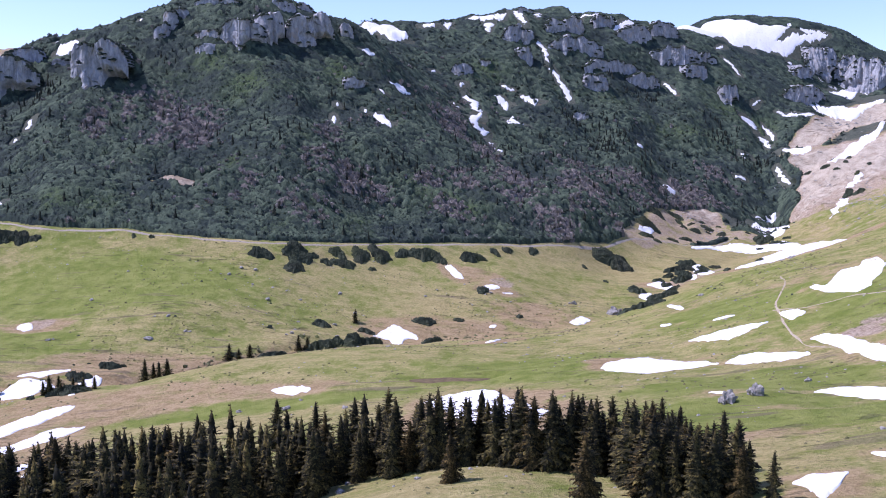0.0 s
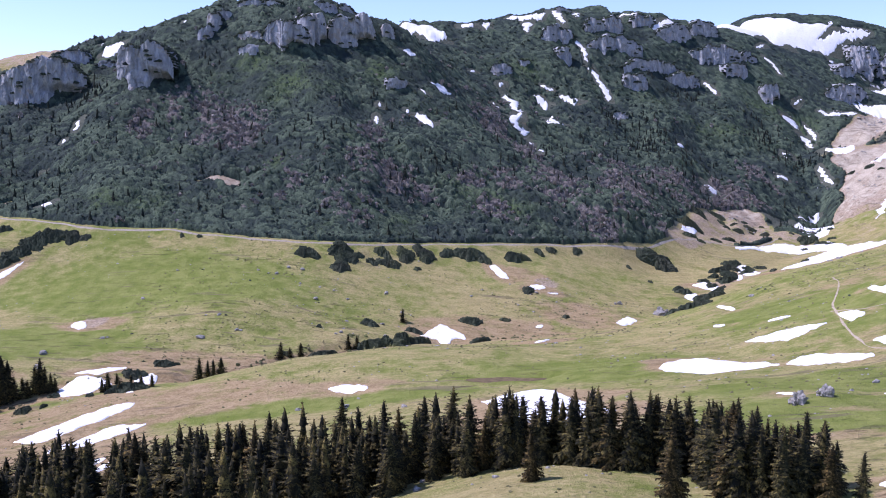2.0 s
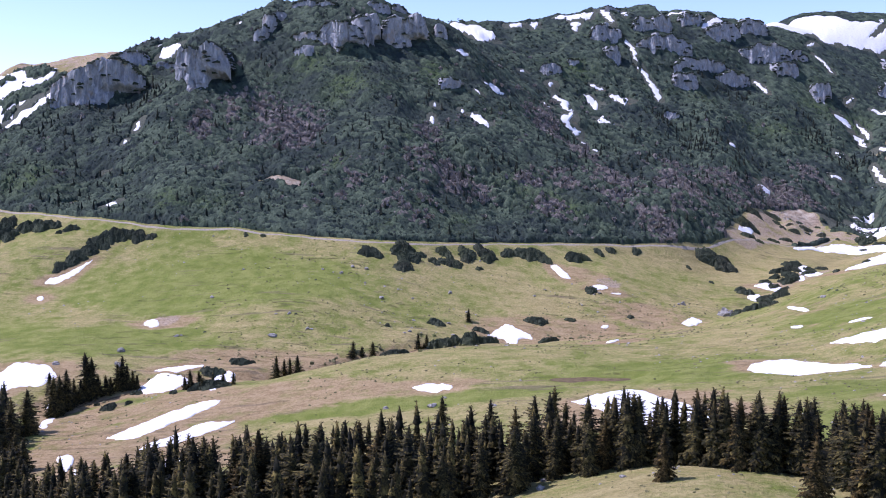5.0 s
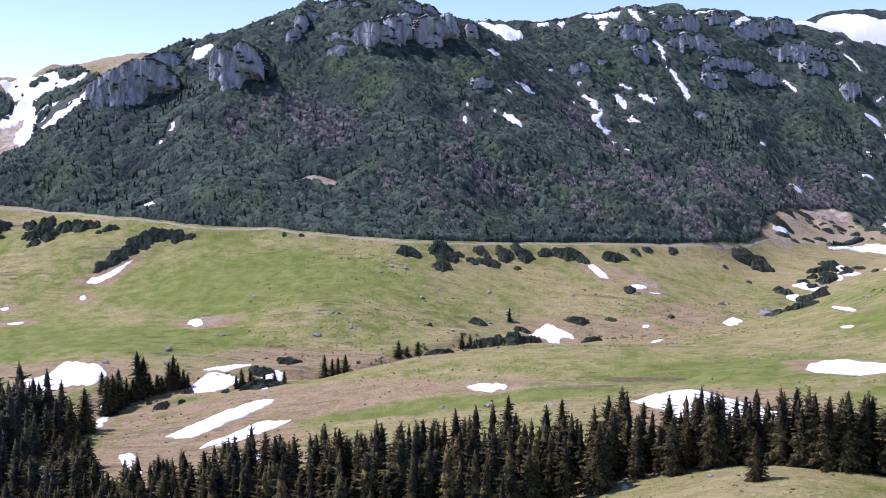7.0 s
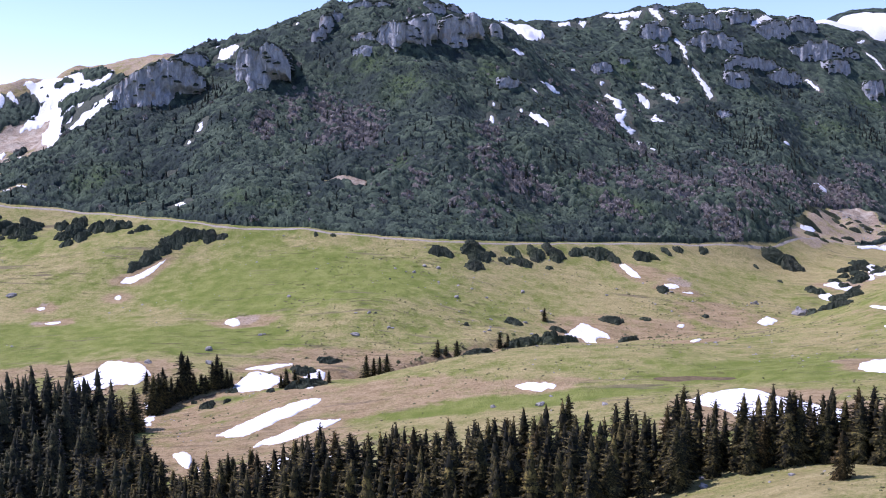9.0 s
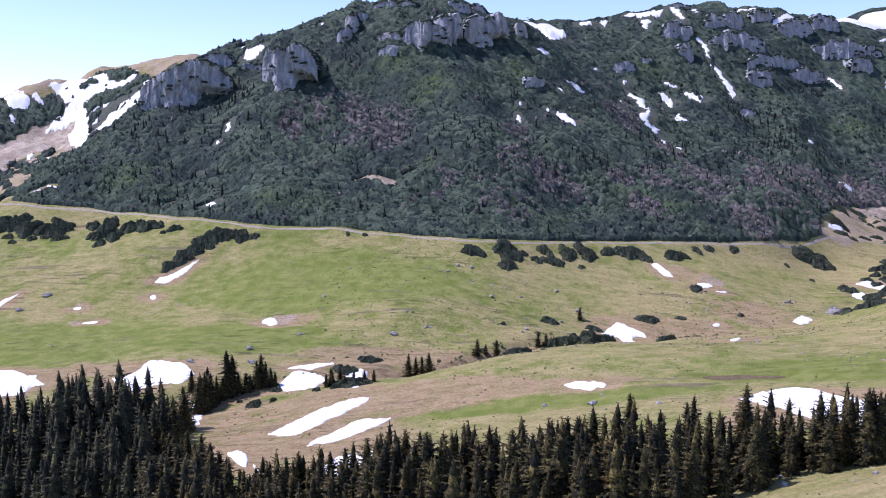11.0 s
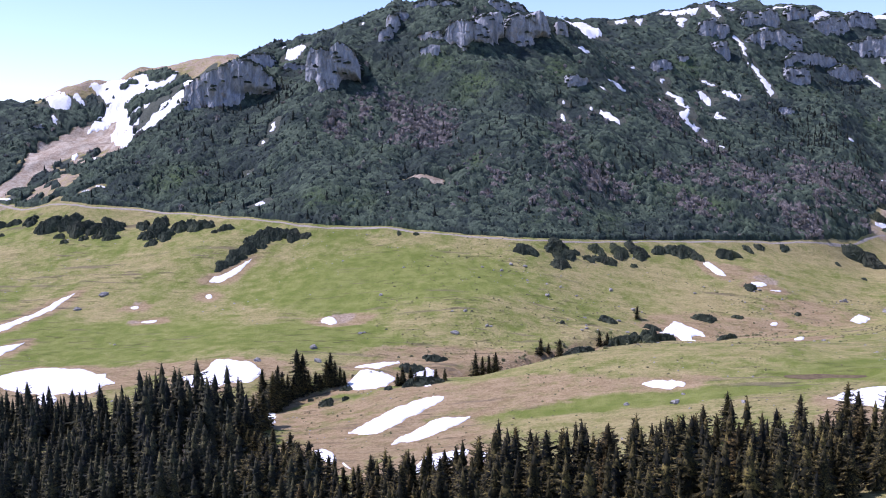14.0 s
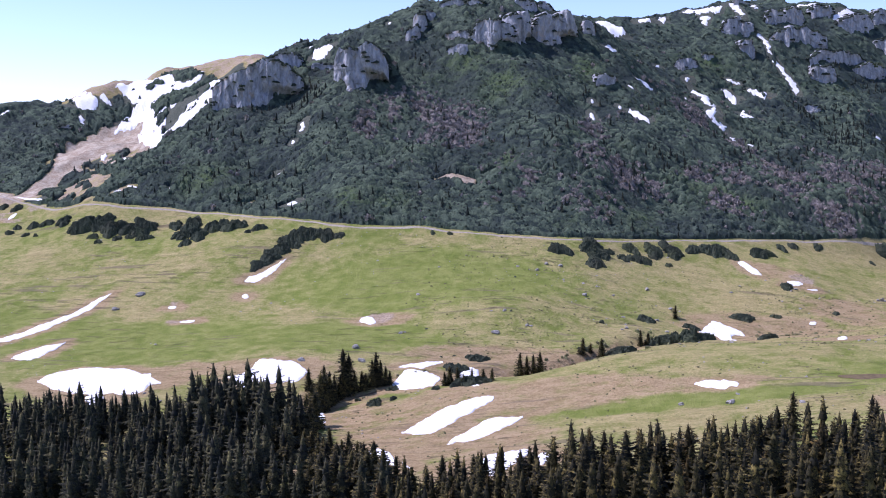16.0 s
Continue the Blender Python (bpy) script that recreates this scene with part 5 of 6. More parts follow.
canopy(-660, 230, 590, 690, 0.72, 1)
canopy(-660, 230, 690, 800, 0.85, 5)
canopy(-660, 360, 800, 935, 1.1, 2)
canopy(-180, 420, 935, 1110, 1.35, 3)
canopy(-80, 620, 1110, 1390, 1.8, 4)
for gap, x0, x1, y0, y1, fat in ((2.3, -620, 230, 590, 800, 0.75), (2.9, -600, 360, 800, 960, 0.95), (4.0, -180, 600, 960, 1390, 1.3)):
    x, y = jittered(x0, x1, y0, y1, gap)
    ok = (pine_at(x, y) > 0.5) & (rng.random(len(x)) < 0.34 - 0.2 * twiggy(x, y))
    x, y = x[ok], y[ok]
    r = fat * rng.uniform(0.7, 1.5, len(x))
    tufts(x, y, r, r * rng.uniform(0.9, 1.7, len(x)) * np.where((x > 250) & (y > 1230), 0.35, np.where(y > 1120, 0.6, 1.0)), DWARF_PINE, "ragged tops of dark green dwarf mountain pine")

spots = np.concatenate(LEDGES)
spots = spots[(spots[:, 2] > ground(spots[:, 0], spots[:, 1]) - 0.5) & (rng.random(len(spots)) > 0.2)]
r = rng.uniform(1.1, 2.3, len(spots))
clumps("ledge_pines", spots[:, 0], spots[:, 1], r, r * rng.uniform(0.5, 0.9, len(r)), DWARF_PINE, "dwarf pine growing on the shelves above the cliffs", z=spots[:, 2] - 0.4)


# leafless shrubs: rounded crowns of fine upright twigs, joined in one mesh
def sprays(name, x, y, r, h, label):
    n, m = len(x), 22
    ang, lean = rng.uniform(0, 6.28, (n, m)), np.sqrt(rng.uniform(0.02, 1.0, (n, m)))
    z = ground(x, y) + 0.62 * cushions(x, y)[0]
    root = np.stack([x[:, None] + 0.35 * (r[:, None] * lean * np.cos(ang)), y[:, None] + 0.35 * (r[:, None] * lean * np.sin(ang)), z[:, None] + 0 * ang], -1)
    tall = h[:, None] * np.sqrt(1.1 - 0.8 * lean ** 2) * rng.uniform(0.8, 1.15, (n, m))
    out = np.stack([np.cos(ang) * lean * r[:, None] * 0.75, np.sin(ang) * lean * r[:, None] * 0.75, tall], -1)
    turn = rng.uniform(0, 6.28, (n, m))
    side = np.stack([np.cos(turn), np.sin(turn), 0 * turn], -1) * (r * 0.22)[:, None, None]
    verts = np.stack([root, root + out * 0.62 + side, root + out, root + out * 0.7 - side], 2).reshape(-1, 3)
    faces = np.arange(n * m * 4).reshape(-1, 4)
    tagged(new(name, mesh_from(name, verts, faces, BARE_SHRUB)), label, "shrubs", kind="stuff")


x, y = jittered(-620, 430, 600, 1080, 3.3)
ok = (pine_at(x, y) > 0.5) & (rng.random(len(x)) < 0.006 + 0.62 * twiggy(x, y))
x, y = x[ok], y[ok]
r = rng.uniform(1.3, 2.9, len(x))
ok = rng.random(len(x)) < 0.6
clumps("leafless_thickets", x[ok], y[ok], 0.62 * r[ok], 1.1 * r[ok] + 0.7, BARE_SHRUB, "rounded greyish-pink leafless thickets among the dwarf pine", spikes=0.5, z=ground(x[ok], y[ok]) + 0.55 * cushions(x[ok], y[ok])[0])
sprays("leafless_shrubs", x, y, r, r * rng.uniform(0.9, 1.5, len(x)) + 0.8, "greyish-pink leafless shrubs among the dwarf pine")


def cones(name, x, y, h, material, label):
    """Slim far-off conifers in three tiers."""
    n, m = len(x), 6
    z = ground(x, y) + 0.5 * cushions(x, y)[0]
    ang = np.linspace(0, 2 * np.pi, m, endpoint=False)[None] + rng.uniform(0, 6, n)[:, None]
    blocks = []
    for lo, hi, wide in ((0.05, 0.55, 0.20), (0.35, 0.8, 0.14), (0.62, 1.0, 0.09)):
        rad = h[:, None] * wide * rng.uniform(0.7, 1.3, (n, m))
        ring = np.stack([x[:, None] + rad * np.cos(ang), y[:, None] + rad * np.sin(ang), z[:, None] + h[:, None] * (lo + rng.uniform(-0.03, 0.03, (n, m)))], -1)
        tip = np.stack([x, y, z + h * hi], -1)[:, None]
        blocks.append(np.concatenate([ring, tip], 1))
    verts = np.concatenate(blocks, 1)
    k = np.arange(m)
    tri = np.concatenate([np.stack([k, (k + 1) % m, np.full(m, m)], 1) + t * (m + 1) for t in range(3)])
    faces = (tri[None] + (np.arange(n) * 3 * (m + 1))[:, None, None]).reshape(-1, 3)
    tagged(new(name, mesh_from(name, verts.reshape(-1, 3), faces, material)), label, "trees", kind="stuff")


x, y = jittered(-620, 420, 600, 1050, 9)
ok = (pine_at(x, y) > 0.6) & (ground(x, y) < 150) & (rng.random(len(x)) < 0.10 + 0.35 * step(-0.1, 0.5, rough(x, y, 70, 131)))
x, y = x[ok], y[ok]
cones("hillside_spruces", x, y, rng.uniform(3.5, 8.5, len(x)), FAR_SPRUCE, "small dark spruces scattered among the dwarf pine")
x, y = jittered(-620, 420, 600, 1180, 4.4)
ok = (pine_at(x, y) > 0.6) & (rng.random(len(x)) < 0.8 * patches(x, y, GROVES, 109))
x, y = x[ok], y[ok]
cones("spruce_groves", x, y, rng.uniform(4.0, 8.0, len(x)), FAR_SPRUCE, "dark groves of small spruces on the mountainside")


def bush(x, y, r, tall=1.0):
    """One dwarf pine: a low, spreading mound of many lobes with a torn, tufted surface."""
    m, k = int(np.clip(r * 9, 24, 96)), int(np.clip(r * 3, 7, 26))
    ang, d = np.meshgrid(np.linspace(0, 2 * np.pi, m, endpoint=False), np.linspace(0.05, 1, k))
    rim = 1 + 0.26 * np.sin(2 * ang + x) + 0.17 * np.sin(3 * ang + y) + 0.12 * np.sin(5 * ang + x * y) + 0.08 * np.sin(11 * ang + x)
    jag = rng.uniform(-0.5, 0.5, (3, k, m)) * np.array([0.75, 0.75, 1.15])[:, None, None] * (0.55 + 0.05 * r)
    bx, by = np.cos(ang) * d * r * rim + jag[0], np.sin(ang) * d * r * 0.78 * rim + jag[1]
    gap, own = cells(bx + 3 * x, by + 3 * y, 0.42 * r + 0.8, 5)
    lobe = np.sqrt(np.clip(1 - gap ** 2, 0, 1)) * (0.35 + 0.65 * own)
    z = ground(x + bx, y + by) - ground(x, y) + (1 - d ** 4) * tall * (0.14 * r + 0.33 * r * lobe + 0.35) + np.where(d < 0.98, jag[2] * 1.5, -0.5)
    idx = np.arange(k * m).reshape(k, m)
    quads = np.stack([idx[:-1], idx[1:], np.roll(idx[1:], -1, 1), np.roll(idx[:-1], -1, 1)], -1).reshape(-1, 4)
    ob = new("dwarf_pine", mesh_from("dwarf_pine", np.stack([bx, by, z], -1).reshape(-1, 3), quads, BUSH))
    ob.location = (x, y, float(ground(x, y)))
    size = "wide spreading" if r > 7 else ("small" if r < 3.2 else "rounded")
    return tagged(ob, f"{size} dark green dwarf mountain pine bush on the turf", "shrub", "dwarf pine bushes")


TRACKSIDE = [(-111, 586, 6.6), (-90, 594, 9.7), (-89, 580, 6.5), (-72, 594, 3.9), (-61, 596, 6.3), (-44, 598, 2.5), (-52, 610, 7.2), (-40, 616, 8.1),
             (-66, 607, 5.4), (-81, 597, 3.5), (-25, 624, 5.5), (-12, 627, 9.2), (-2, 625, 5.5), (19, 635, 7.8), (35, 651, 3.8), (44, 658, 3.5), (62, 667, 3.9),
             (122, 690, 11.6), (98, 669, 2.0), (110, 651, 1.8)]
WESTSIDE = [(-443, 624, 7.6, 1.3), (-432, 625, 9.0, 1.3), (-416, 621, 8.9, 1.3), (-400, 619, 8.6, 1.3), (-391, 625, 6.9, 1.3), (-441, 632, 6.3, 1.3), (-427, 632, 7.0, 1.3), (-399, 630, 5.6, 1.3), (-373, 627, 5.5, 1.3), (-358, 608, 8.1, 1.3), (-347, 602, 6.0, 1.3), (-360, 625, 8.3, 1.3), (-342, 614, 6.8, 1.3), (-336, 618, 5.5, 1.3), (-326, 611, 7.4, 1.3), (-307, 605, 4.3, 1.3), (-313, 601, 2.0, 1.3), (-486, 643, 5.0, 1.3), (-476, 643, 5.0, 1.3), (-499, 644, 3.6, 1.3), (-483, 627, 2.8, 1.3), (-474, 624, 2.1, 1.3), (-426, 613, 3.4, 1.3), (-419, 605, 2.7, 1.3), (-408, 610, 3.0, 1.3), (-400, 612, 2.7, 1.3), (-353, 594, 4.6, 1.3), (-345, 599, 2.6, 1.3), (-285, 588, 5.2, 1.3), (-280, 593, 5.9, 1.3), (-274, 597, 7.9, 1.3), (-261, 596, 6.6, 1.3), (-251, 595, 3.3, 1.3), (-500, 635, 3.5, 1.3), (-529, 678, 3.7, 1.3), (-516, 674, 4.5, 1.3)]
RUNNEL = [(-290, 573, 6.5), (-295, 565, 4.7), (-284, 582, 6.6), (-280, 586, 5.5), (-461, 639, 6.6), (-389, 610, 5.2), (-336, 617, 5.1), (-191, 598, 1.8),
          (-180, 598, 1.8), (-297, 561, 2.9)]
BROOKSIDE = [(-65, 512, 5.2), (-41, 513, 4.3), (-10, 534, 5.5), (9, 541, 2.9), (44, 553, 2.3), (-6, 492, 4.6), (-38, 489, 6.5, 1.5), (-45, 484, 8, 1.6), (-56, 478, 7, 1.5),
             (-62, 474, 5.5, 1.5), (-82, 452, 7.5), (-150, 427, 3.7), (-89, 493, 1.8), (24, 585, 4.5), (-99, 450, 2.7), (-184, 363, 3.1), (-160, 369, 1.9), (-148, 373, 5.9), (-144, 372, 4.7), (-152, 372, 3.6), (-148, 423, 4.5), (-144, 429, 1.6), (-184, 362, 3.6), (-177, 365, 1.7), (-193, 372, 1.2), (-180, 382, 2.5), (-160, 369, 1.7), (-156, 408, 4.6)]
THICKET = [(164, 683, 6.6), (163, 660, 7.2), (176, 697, 6.3), (157, 670, 4.0), (182, 681, 5.0), (194, 660, 2.8), (135, 612, 5.5), (128, 629, 4.9),
           (126, 638, 3.8), (116, 560, 6.6), (125, 572, 5.4), (112, 584, 3.2), (105, 560, 3.4), (118, 578, 3.8), (147, 657, 3.9), (140, 602, 6.5), (197, 698, 3.8), (168, 672, 6.5), (172, 688, 6.0), (186, 690, 4.5), (150, 648, 4.6), (132, 600, 5.2), (145, 618, 5.0),
           (122, 566, 5.0), (130, 582, 4.6), (110, 571, 3.6), (152, 632, 3.6)]
SPUR = [(210, 878, 6.3), (211, 868, 3.6), (210, 845, 3.0), (220, 861, 3.1), (221, 846, 4.1), (235, 862, 4.7), (244, 848, 4.6), (251, 828, 2.0),
        (164, 742, 3.1), (186, 784, 4.7), (202, 803, 4.8), (170, 807, 9.6), (157, 749, 5.8), (275, 831, 10.2), (279, 813, 5.0), (234, 853, 2.1),
        (185, 847, 7.6), (389, 934, 6.0), (397, 928, 4.9), (239, 728, 3.1)]
SCREE = [(338, 965, 4.5), (345, 975, 5.2), (322, 925, 3.6), (300, 850, 3.4), (292, 822, 3.2), (284, 806, 3.6), (262, 800, 4.0),
        (352, 990, 4.6), (362, 1005, 3.8), (378, 1010, 3.4), (392, 1002, 4.2), (404, 1014, 3.0), (398, 985, 3.4), (412, 998, 2.6), (420, 1010, 3.2),
        (408, 960, 3.0), (426, 975, 2.8), (262, 868, 3.2), (248, 872, 2.6), (228, 884, 3.0), (240, 898, 2.8), (268, 852, 2.4)]
for group in (TRACKSIDE, WESTSIDE, RUNNEL, BROOKSIDE, THICKET, SPUR, SCREE):
    for place in group:
        bush(*place)

# low scrub on the broken bank of the brook, tussocks and creeping juniper on the meadows
x, y = rng.uniform(-215, 30, 2600), rng.uniform(345, 535, 2600)
d, _ = near_line(x, y, BROOK)
ok = (d < 12) & (snow_near(x, y, 2) < 0.1) & (rough(x, y, 16, 145) + rng.uniform(-0.5, 0.5, len(x)) > 0.1)
x, y = x[ok], y[ok]
r = rng.uniform(0.4, 1.3, len(x))
clumps("brook_scrub", x, y, r, r * rng.uniform(0.5, 1.3, len(x)), TUSSOCK, "low brown scrub on the eroded bank of the brook", spikes=0.5)
x, y = rng.uniform(-420, 250, 16000), rng.uniform(150, 600, 16000)
ok = ((x > -190) | (y < 330)) & (pine_at(x, y) < 0.1) & (snow_near(x, y, 1.5) < 0.1) & (rough(x, y, 30, 141) + rng.uniform(-0.6, 0.6, len(x)) > 0.0) & (rng.random(len(x)) < 0.75)
x, y = x[ok], y[ok]
r = rng.uniform(0.18, 0.5, len(x)) * (0.7 + y / 900)
clumps("grass_tussocks", x, y, r, r * rng.uniform(0.5, 1.1, len(x)), TUSSOCK, "straw-coloured grass tussocks over the alpine meadow", spikes=0.5)
x, y = rng.uniform(-430, 240, 200), rng.uniform(380, 640, 200)
ok = (pine_at(x, y) < 0.1) & (snow_near(x, y, 3) < 0.1) & (rough(x, y, 60, 151) > 0.45)
x, y = x[ok], y[ok]
r = rng.uniform(0.3, 0.95, len(x))
clumps("juniper_scrub", x, y, r, r * rng.uniform(0.4, 0.9, len(x)), BUSH, "dark specks of creeping juniper on the meadow", spikes=0.5)


# ---------------------------------------------------------------- spruces
def spruce_meshes(seed, whorls, per, spread=0.18, thin=0.0, core=0.6):
    """Trunk and crown of a spruce one unit tall: whorls of drooping branches hung with twigs, rising towards the tip."""
    r = np.random.default_rng(seed)
    m = 7
    levels = np.array([0, 0.04, 0.3, 0.65, 0.97])
    rad = np.array([0.020, 0.014, 0.011, 0.007, 0.001])
    a = np.linspace(0, 2 * np.pi, m, endpoint=False)
    trunk = np.stack([np.outer(rad, np.cos(a)), np.outer(rad, np.sin(a)), np.repeat(levels[:, None], m, 1) - 0.015], -1).reshape(-1, 3)
    k = np.arange(m)
    tf = np.concatenate([np.stack([k + i * m, (k + 1) % m + i * m, (k + 1) % m + (i + 1) * m, k + (i + 1) * m], 1) for i in range(4)])
    verts, faces = [], []
    side_of = r.uniform(0.68, 1.22, (6, 7))

    def profile(z):
        return min(spread * (1 - z) ** 0.58, 0.46 * (1 - z) + 0.004)

    for w in range(whorls):
        f = (w + r.uniform(0.3, 0.7)) / whorls
        z = 0.05 + 0.93 * f ** 0.92
        reach = profile(z) * (1.0 if z > 0.14 else 0.85)
        count = max(5, int(per * (1 - 0.45 * f) * r.uniform(0.75, 1.1)))
        turn = r.uniform(0, 6.28)
        for b in range(count):
            if r.random() < thin:
                continue
            t = (turn + 2 * np.pi * (b + r.uniform(-0.35, 0.35)) / count) % (2 * np.pi)
            long = reach * r.uniform(0.5, 1.28) * side_of[int(z * 5.99)][int(t / 6.2832 * 6.99)]
            c, s = math.cos(t), math.sin(t)
            fall = 0.62 - 1.5 * z ** 2.2 + r.uniform(-0.12, 0.12)
            wide = long * r.uniform(0.26, 0.40) + 0.003
            zz = z + r.uniform(-0.008, 0.008)

            def at(q, side, drop):
                """A point along the branch, to its side and below it."""
                px, pz = long * q, zz - long * fall * (1.25 * q - 0.45 * q * q) - drop
                return (c * px - s * side, s * px + c * side, pz)

            for q in (0.30, 0.50, 0.68, 0.84):
                span = wide * (1.2 - 0.75 * q) * r.uniform(0.7, 1.25)
                hang = span * r.uniform(0.45, 1.0) * (1 - 0.7 * z)
                for sign in (-1, 1):
                    base = len(verts)
                    verts += [at(q - 0.14, 0, 0), at(min(q + 0.14, 1.0), 0, 0), at(q + r.uniform(0.10, 0.24), sign * span, hang)]
                    faces.append((base, base + 1, base + 2))
            base = len(verts)
            verts += [at(0.72, -wide * 0.24, 0.002), at(0.72, wide * 0.24, 0.002), at(1.06, 0, -0.05 * long), at(0.5, 0, long * 0.24)]
            faces += [(base, base + 1, base + 2), (base, base + 3, base + 1)]
    ring = 9
    for z in (0.08, 0.18, 0.29, 0.40, 0.51, 0.62, 0.73, 0.83):
        base = len(verts)
        for b in range(ring):
            t = 2 * np.pi * b / ring + z * 9
            far = core * profile(z) * r.uniform(0.65, 1.2)
            verts.append((math.cos(t) * far, math.sin(t) * far, z - r.uniform(0.0, 0.05)))
        verts.append((0, 0, min(z + 0.2, 0.985)))
        faces += [(base + b, base + (b + 1) % ring, base + ring) for b in range(ring)]
    top = len(verts)
    verts += [(0.010, 0, 0.9), (-0.005, 0.009, 0.9), (-0.005, -0.009, 0.9), (0, 0, 1.0)]
    faces += [(top, top + 1, top + 3), (top + 1, top + 2, top + 3), (top + 2, top, top + 3)]
    return trunk, tf, np.array(verts), np.array(faces)


def outward(verts, faces):
    """Faces turned outward, and soft crown normals that point away from the trunk and a little up."""
    out = verts * np.array([1, 1, 0]) / (np.hypot(verts[:, 0], verts[:, 1])[:, None] + 1e-4)
    a, b, c = (verts[faces[:, k]] for k in range(3))
    side = np.cross(b - a, c - a)
    turn = (side * (out[faces].mean(1) + np.array([0, 0, 0.35]))).sum(1) < 0
    faces = np.where(turn[:, None], faces[:, ::-1], faces)
    side = np.where(turn[:, None], -side, side)
    side /= np.linalg.norm(side, axis=1)[:, None] + 1e-12
    own = np.zeros(verts.shape)
    for k in range(3):
        np.add.at(own, faces[:, k], side)
    nor = out + 0.35 * own / (np.linalg.norm(own, axis=1)[:, None] + 1e-9)
    return faces, nor / np.linalg.norm(nor, axis=1)[:, None]


def leafy(name, verts, faces, material, normals=None):
    if normals is None:
        faces, normals = outward(verts, faces)
    me = mesh_from(name, verts, faces, material, True)
    me.normals_split_custom_set_from_vertices(normals.astype(np.float32).tolist())
    return me


def spruce_kind(seed, material, whorls=24, per=11, spread=0.185, thin=0.0):
    t, tf, c, cf = spruce_meshes(seed, whorls, per, spread, thin, 0.05 if thin else 0.5)
    return mesh_from("trunk", t, tf, BARK, True), leafy("crown", c, cf, material)


KINDS = [spruce_kind(s, SPRUCE, 20 + s % 3 * 2, 13, 0.185 + 0.014 * (s % 4)) for s in range(1, 11)]
RUSTS = [spruce_kind(s, RUSTY, 25, 14, 0.215) for s in (21, 22)]
SMALL = [spruce_kind(s, SPRUCE, 20, 11, 0.21) for s in (31, 32, 33)]
BALD = [spruce_kind(41, DEAD, 22, 7, 0.12, 0.35)]


def spruce(x, y, h, kinds=KINDS, label="tall dark green spruce in the forest edge", n=0, category="spruce tree", wider=1.0):
    trunk, crown = kinds[n % len(kinds)]
    ob = new("spruce_tree")
    wide = wider * h * (1.0 + 0.3 * ((n * 0.618) % 1))
    ob.matrix_world = pose(x, y, float(ground(x, y)), ((n * 5) % 7 - 3) * 0.5, ((n * 3) % 7 - 3) * 0.5, n * 83) @ Matrix.Diagonal((wide, wide, h, 1))
    part("trunk", trunk, ob)
    part("crown", crown, ob)
    return tagged(ob, label, category, "spruces")


# the edge of the wood on the knoll: x, y, height
EDGE = [(-46, 262, 14.3), (-36, 221, 16.0), (-33, 212, 15.3), (-32, 239, 14.5), (-26, 210, 16.2), (-21, 228, 15.5), (-15, 215, 14.8), (-10, 206, 16.5), (-5, 206, 15.7),
        (1.5, 176.5, 9.8), (2, 212, 14.3), (5, 200, 15.0), (8, 204, 15.3), (11, 194, 14.5), (12, 200, 16.2), (16, 190, 15.5), (23, 195, 14.8), (25, 188, 16.5), (-15, 258, 13.5)]
KNOLL_TREES = [(27, 190, 15.7), (29, 186, 15.0), (35, 197, 14.3), (35, 179, 16.0), (37, 167, 15.6), (40, 178, 14.5), (40, 168, 15.2), (43, 160, 13.5), (46, 166, 12.5),
               (47, 173, 11.5), (50, 158, 10.5), (53, 163, 10), (35, 174, 16.2), (36, 171, 14.5), (55, 157, 9), (24.5, 160, 13.5)]
WEST_EDGE = [(-139, 219, 17.0), (-127, 195, 19.1), (-129, 215, 18.2), (-125, 214, 17.3), (-119, 206, 19.4), (-117, 214, 18.5), (-112, 212, 17.6), (-107, 206, 19.7),
             (-103, 202, 18.8), (-103, 217, 17.9), (-99, 217, 17.0), (-92, 201, 19.1), (-88, 203, 18.2), (-85, 204, 17.3), (-82, 200, 19.4), (-77, 199, 18.5),
             (-75, 217, 17.6), (-69, 200, 19.7), (-65, 211, 18.8), (-62, 214, 17.9), (-58, 224, 17.0)]
count = 0
for group in (EDGE, KNOLL_TREES, WEST_EDGE):
    for x, y, h in group:
        count += 1
        rusty = count % 5 == 0
        h *= 0.84 if x < -112 else 1.0
        spruce(x, y, h, RUSTS if rusty else KINDS, "spruce with rusty brown cones in the forest edge" if rusty else "tall dark green spruce in the forest edge", count)
# the wood behind and between them, in strips: x, x, y, y, spacing, lowest, highest
STRIPS = [(16, 52, 160, 204, 5.0, 10, 17), (-48, 20, 186, 220, 4.9, 10.5, 17), (-155, -44, 172, 222, 4.7, 12, 20),
          (-345, -140, 222, 338, 5.2, 14, 23.5)]
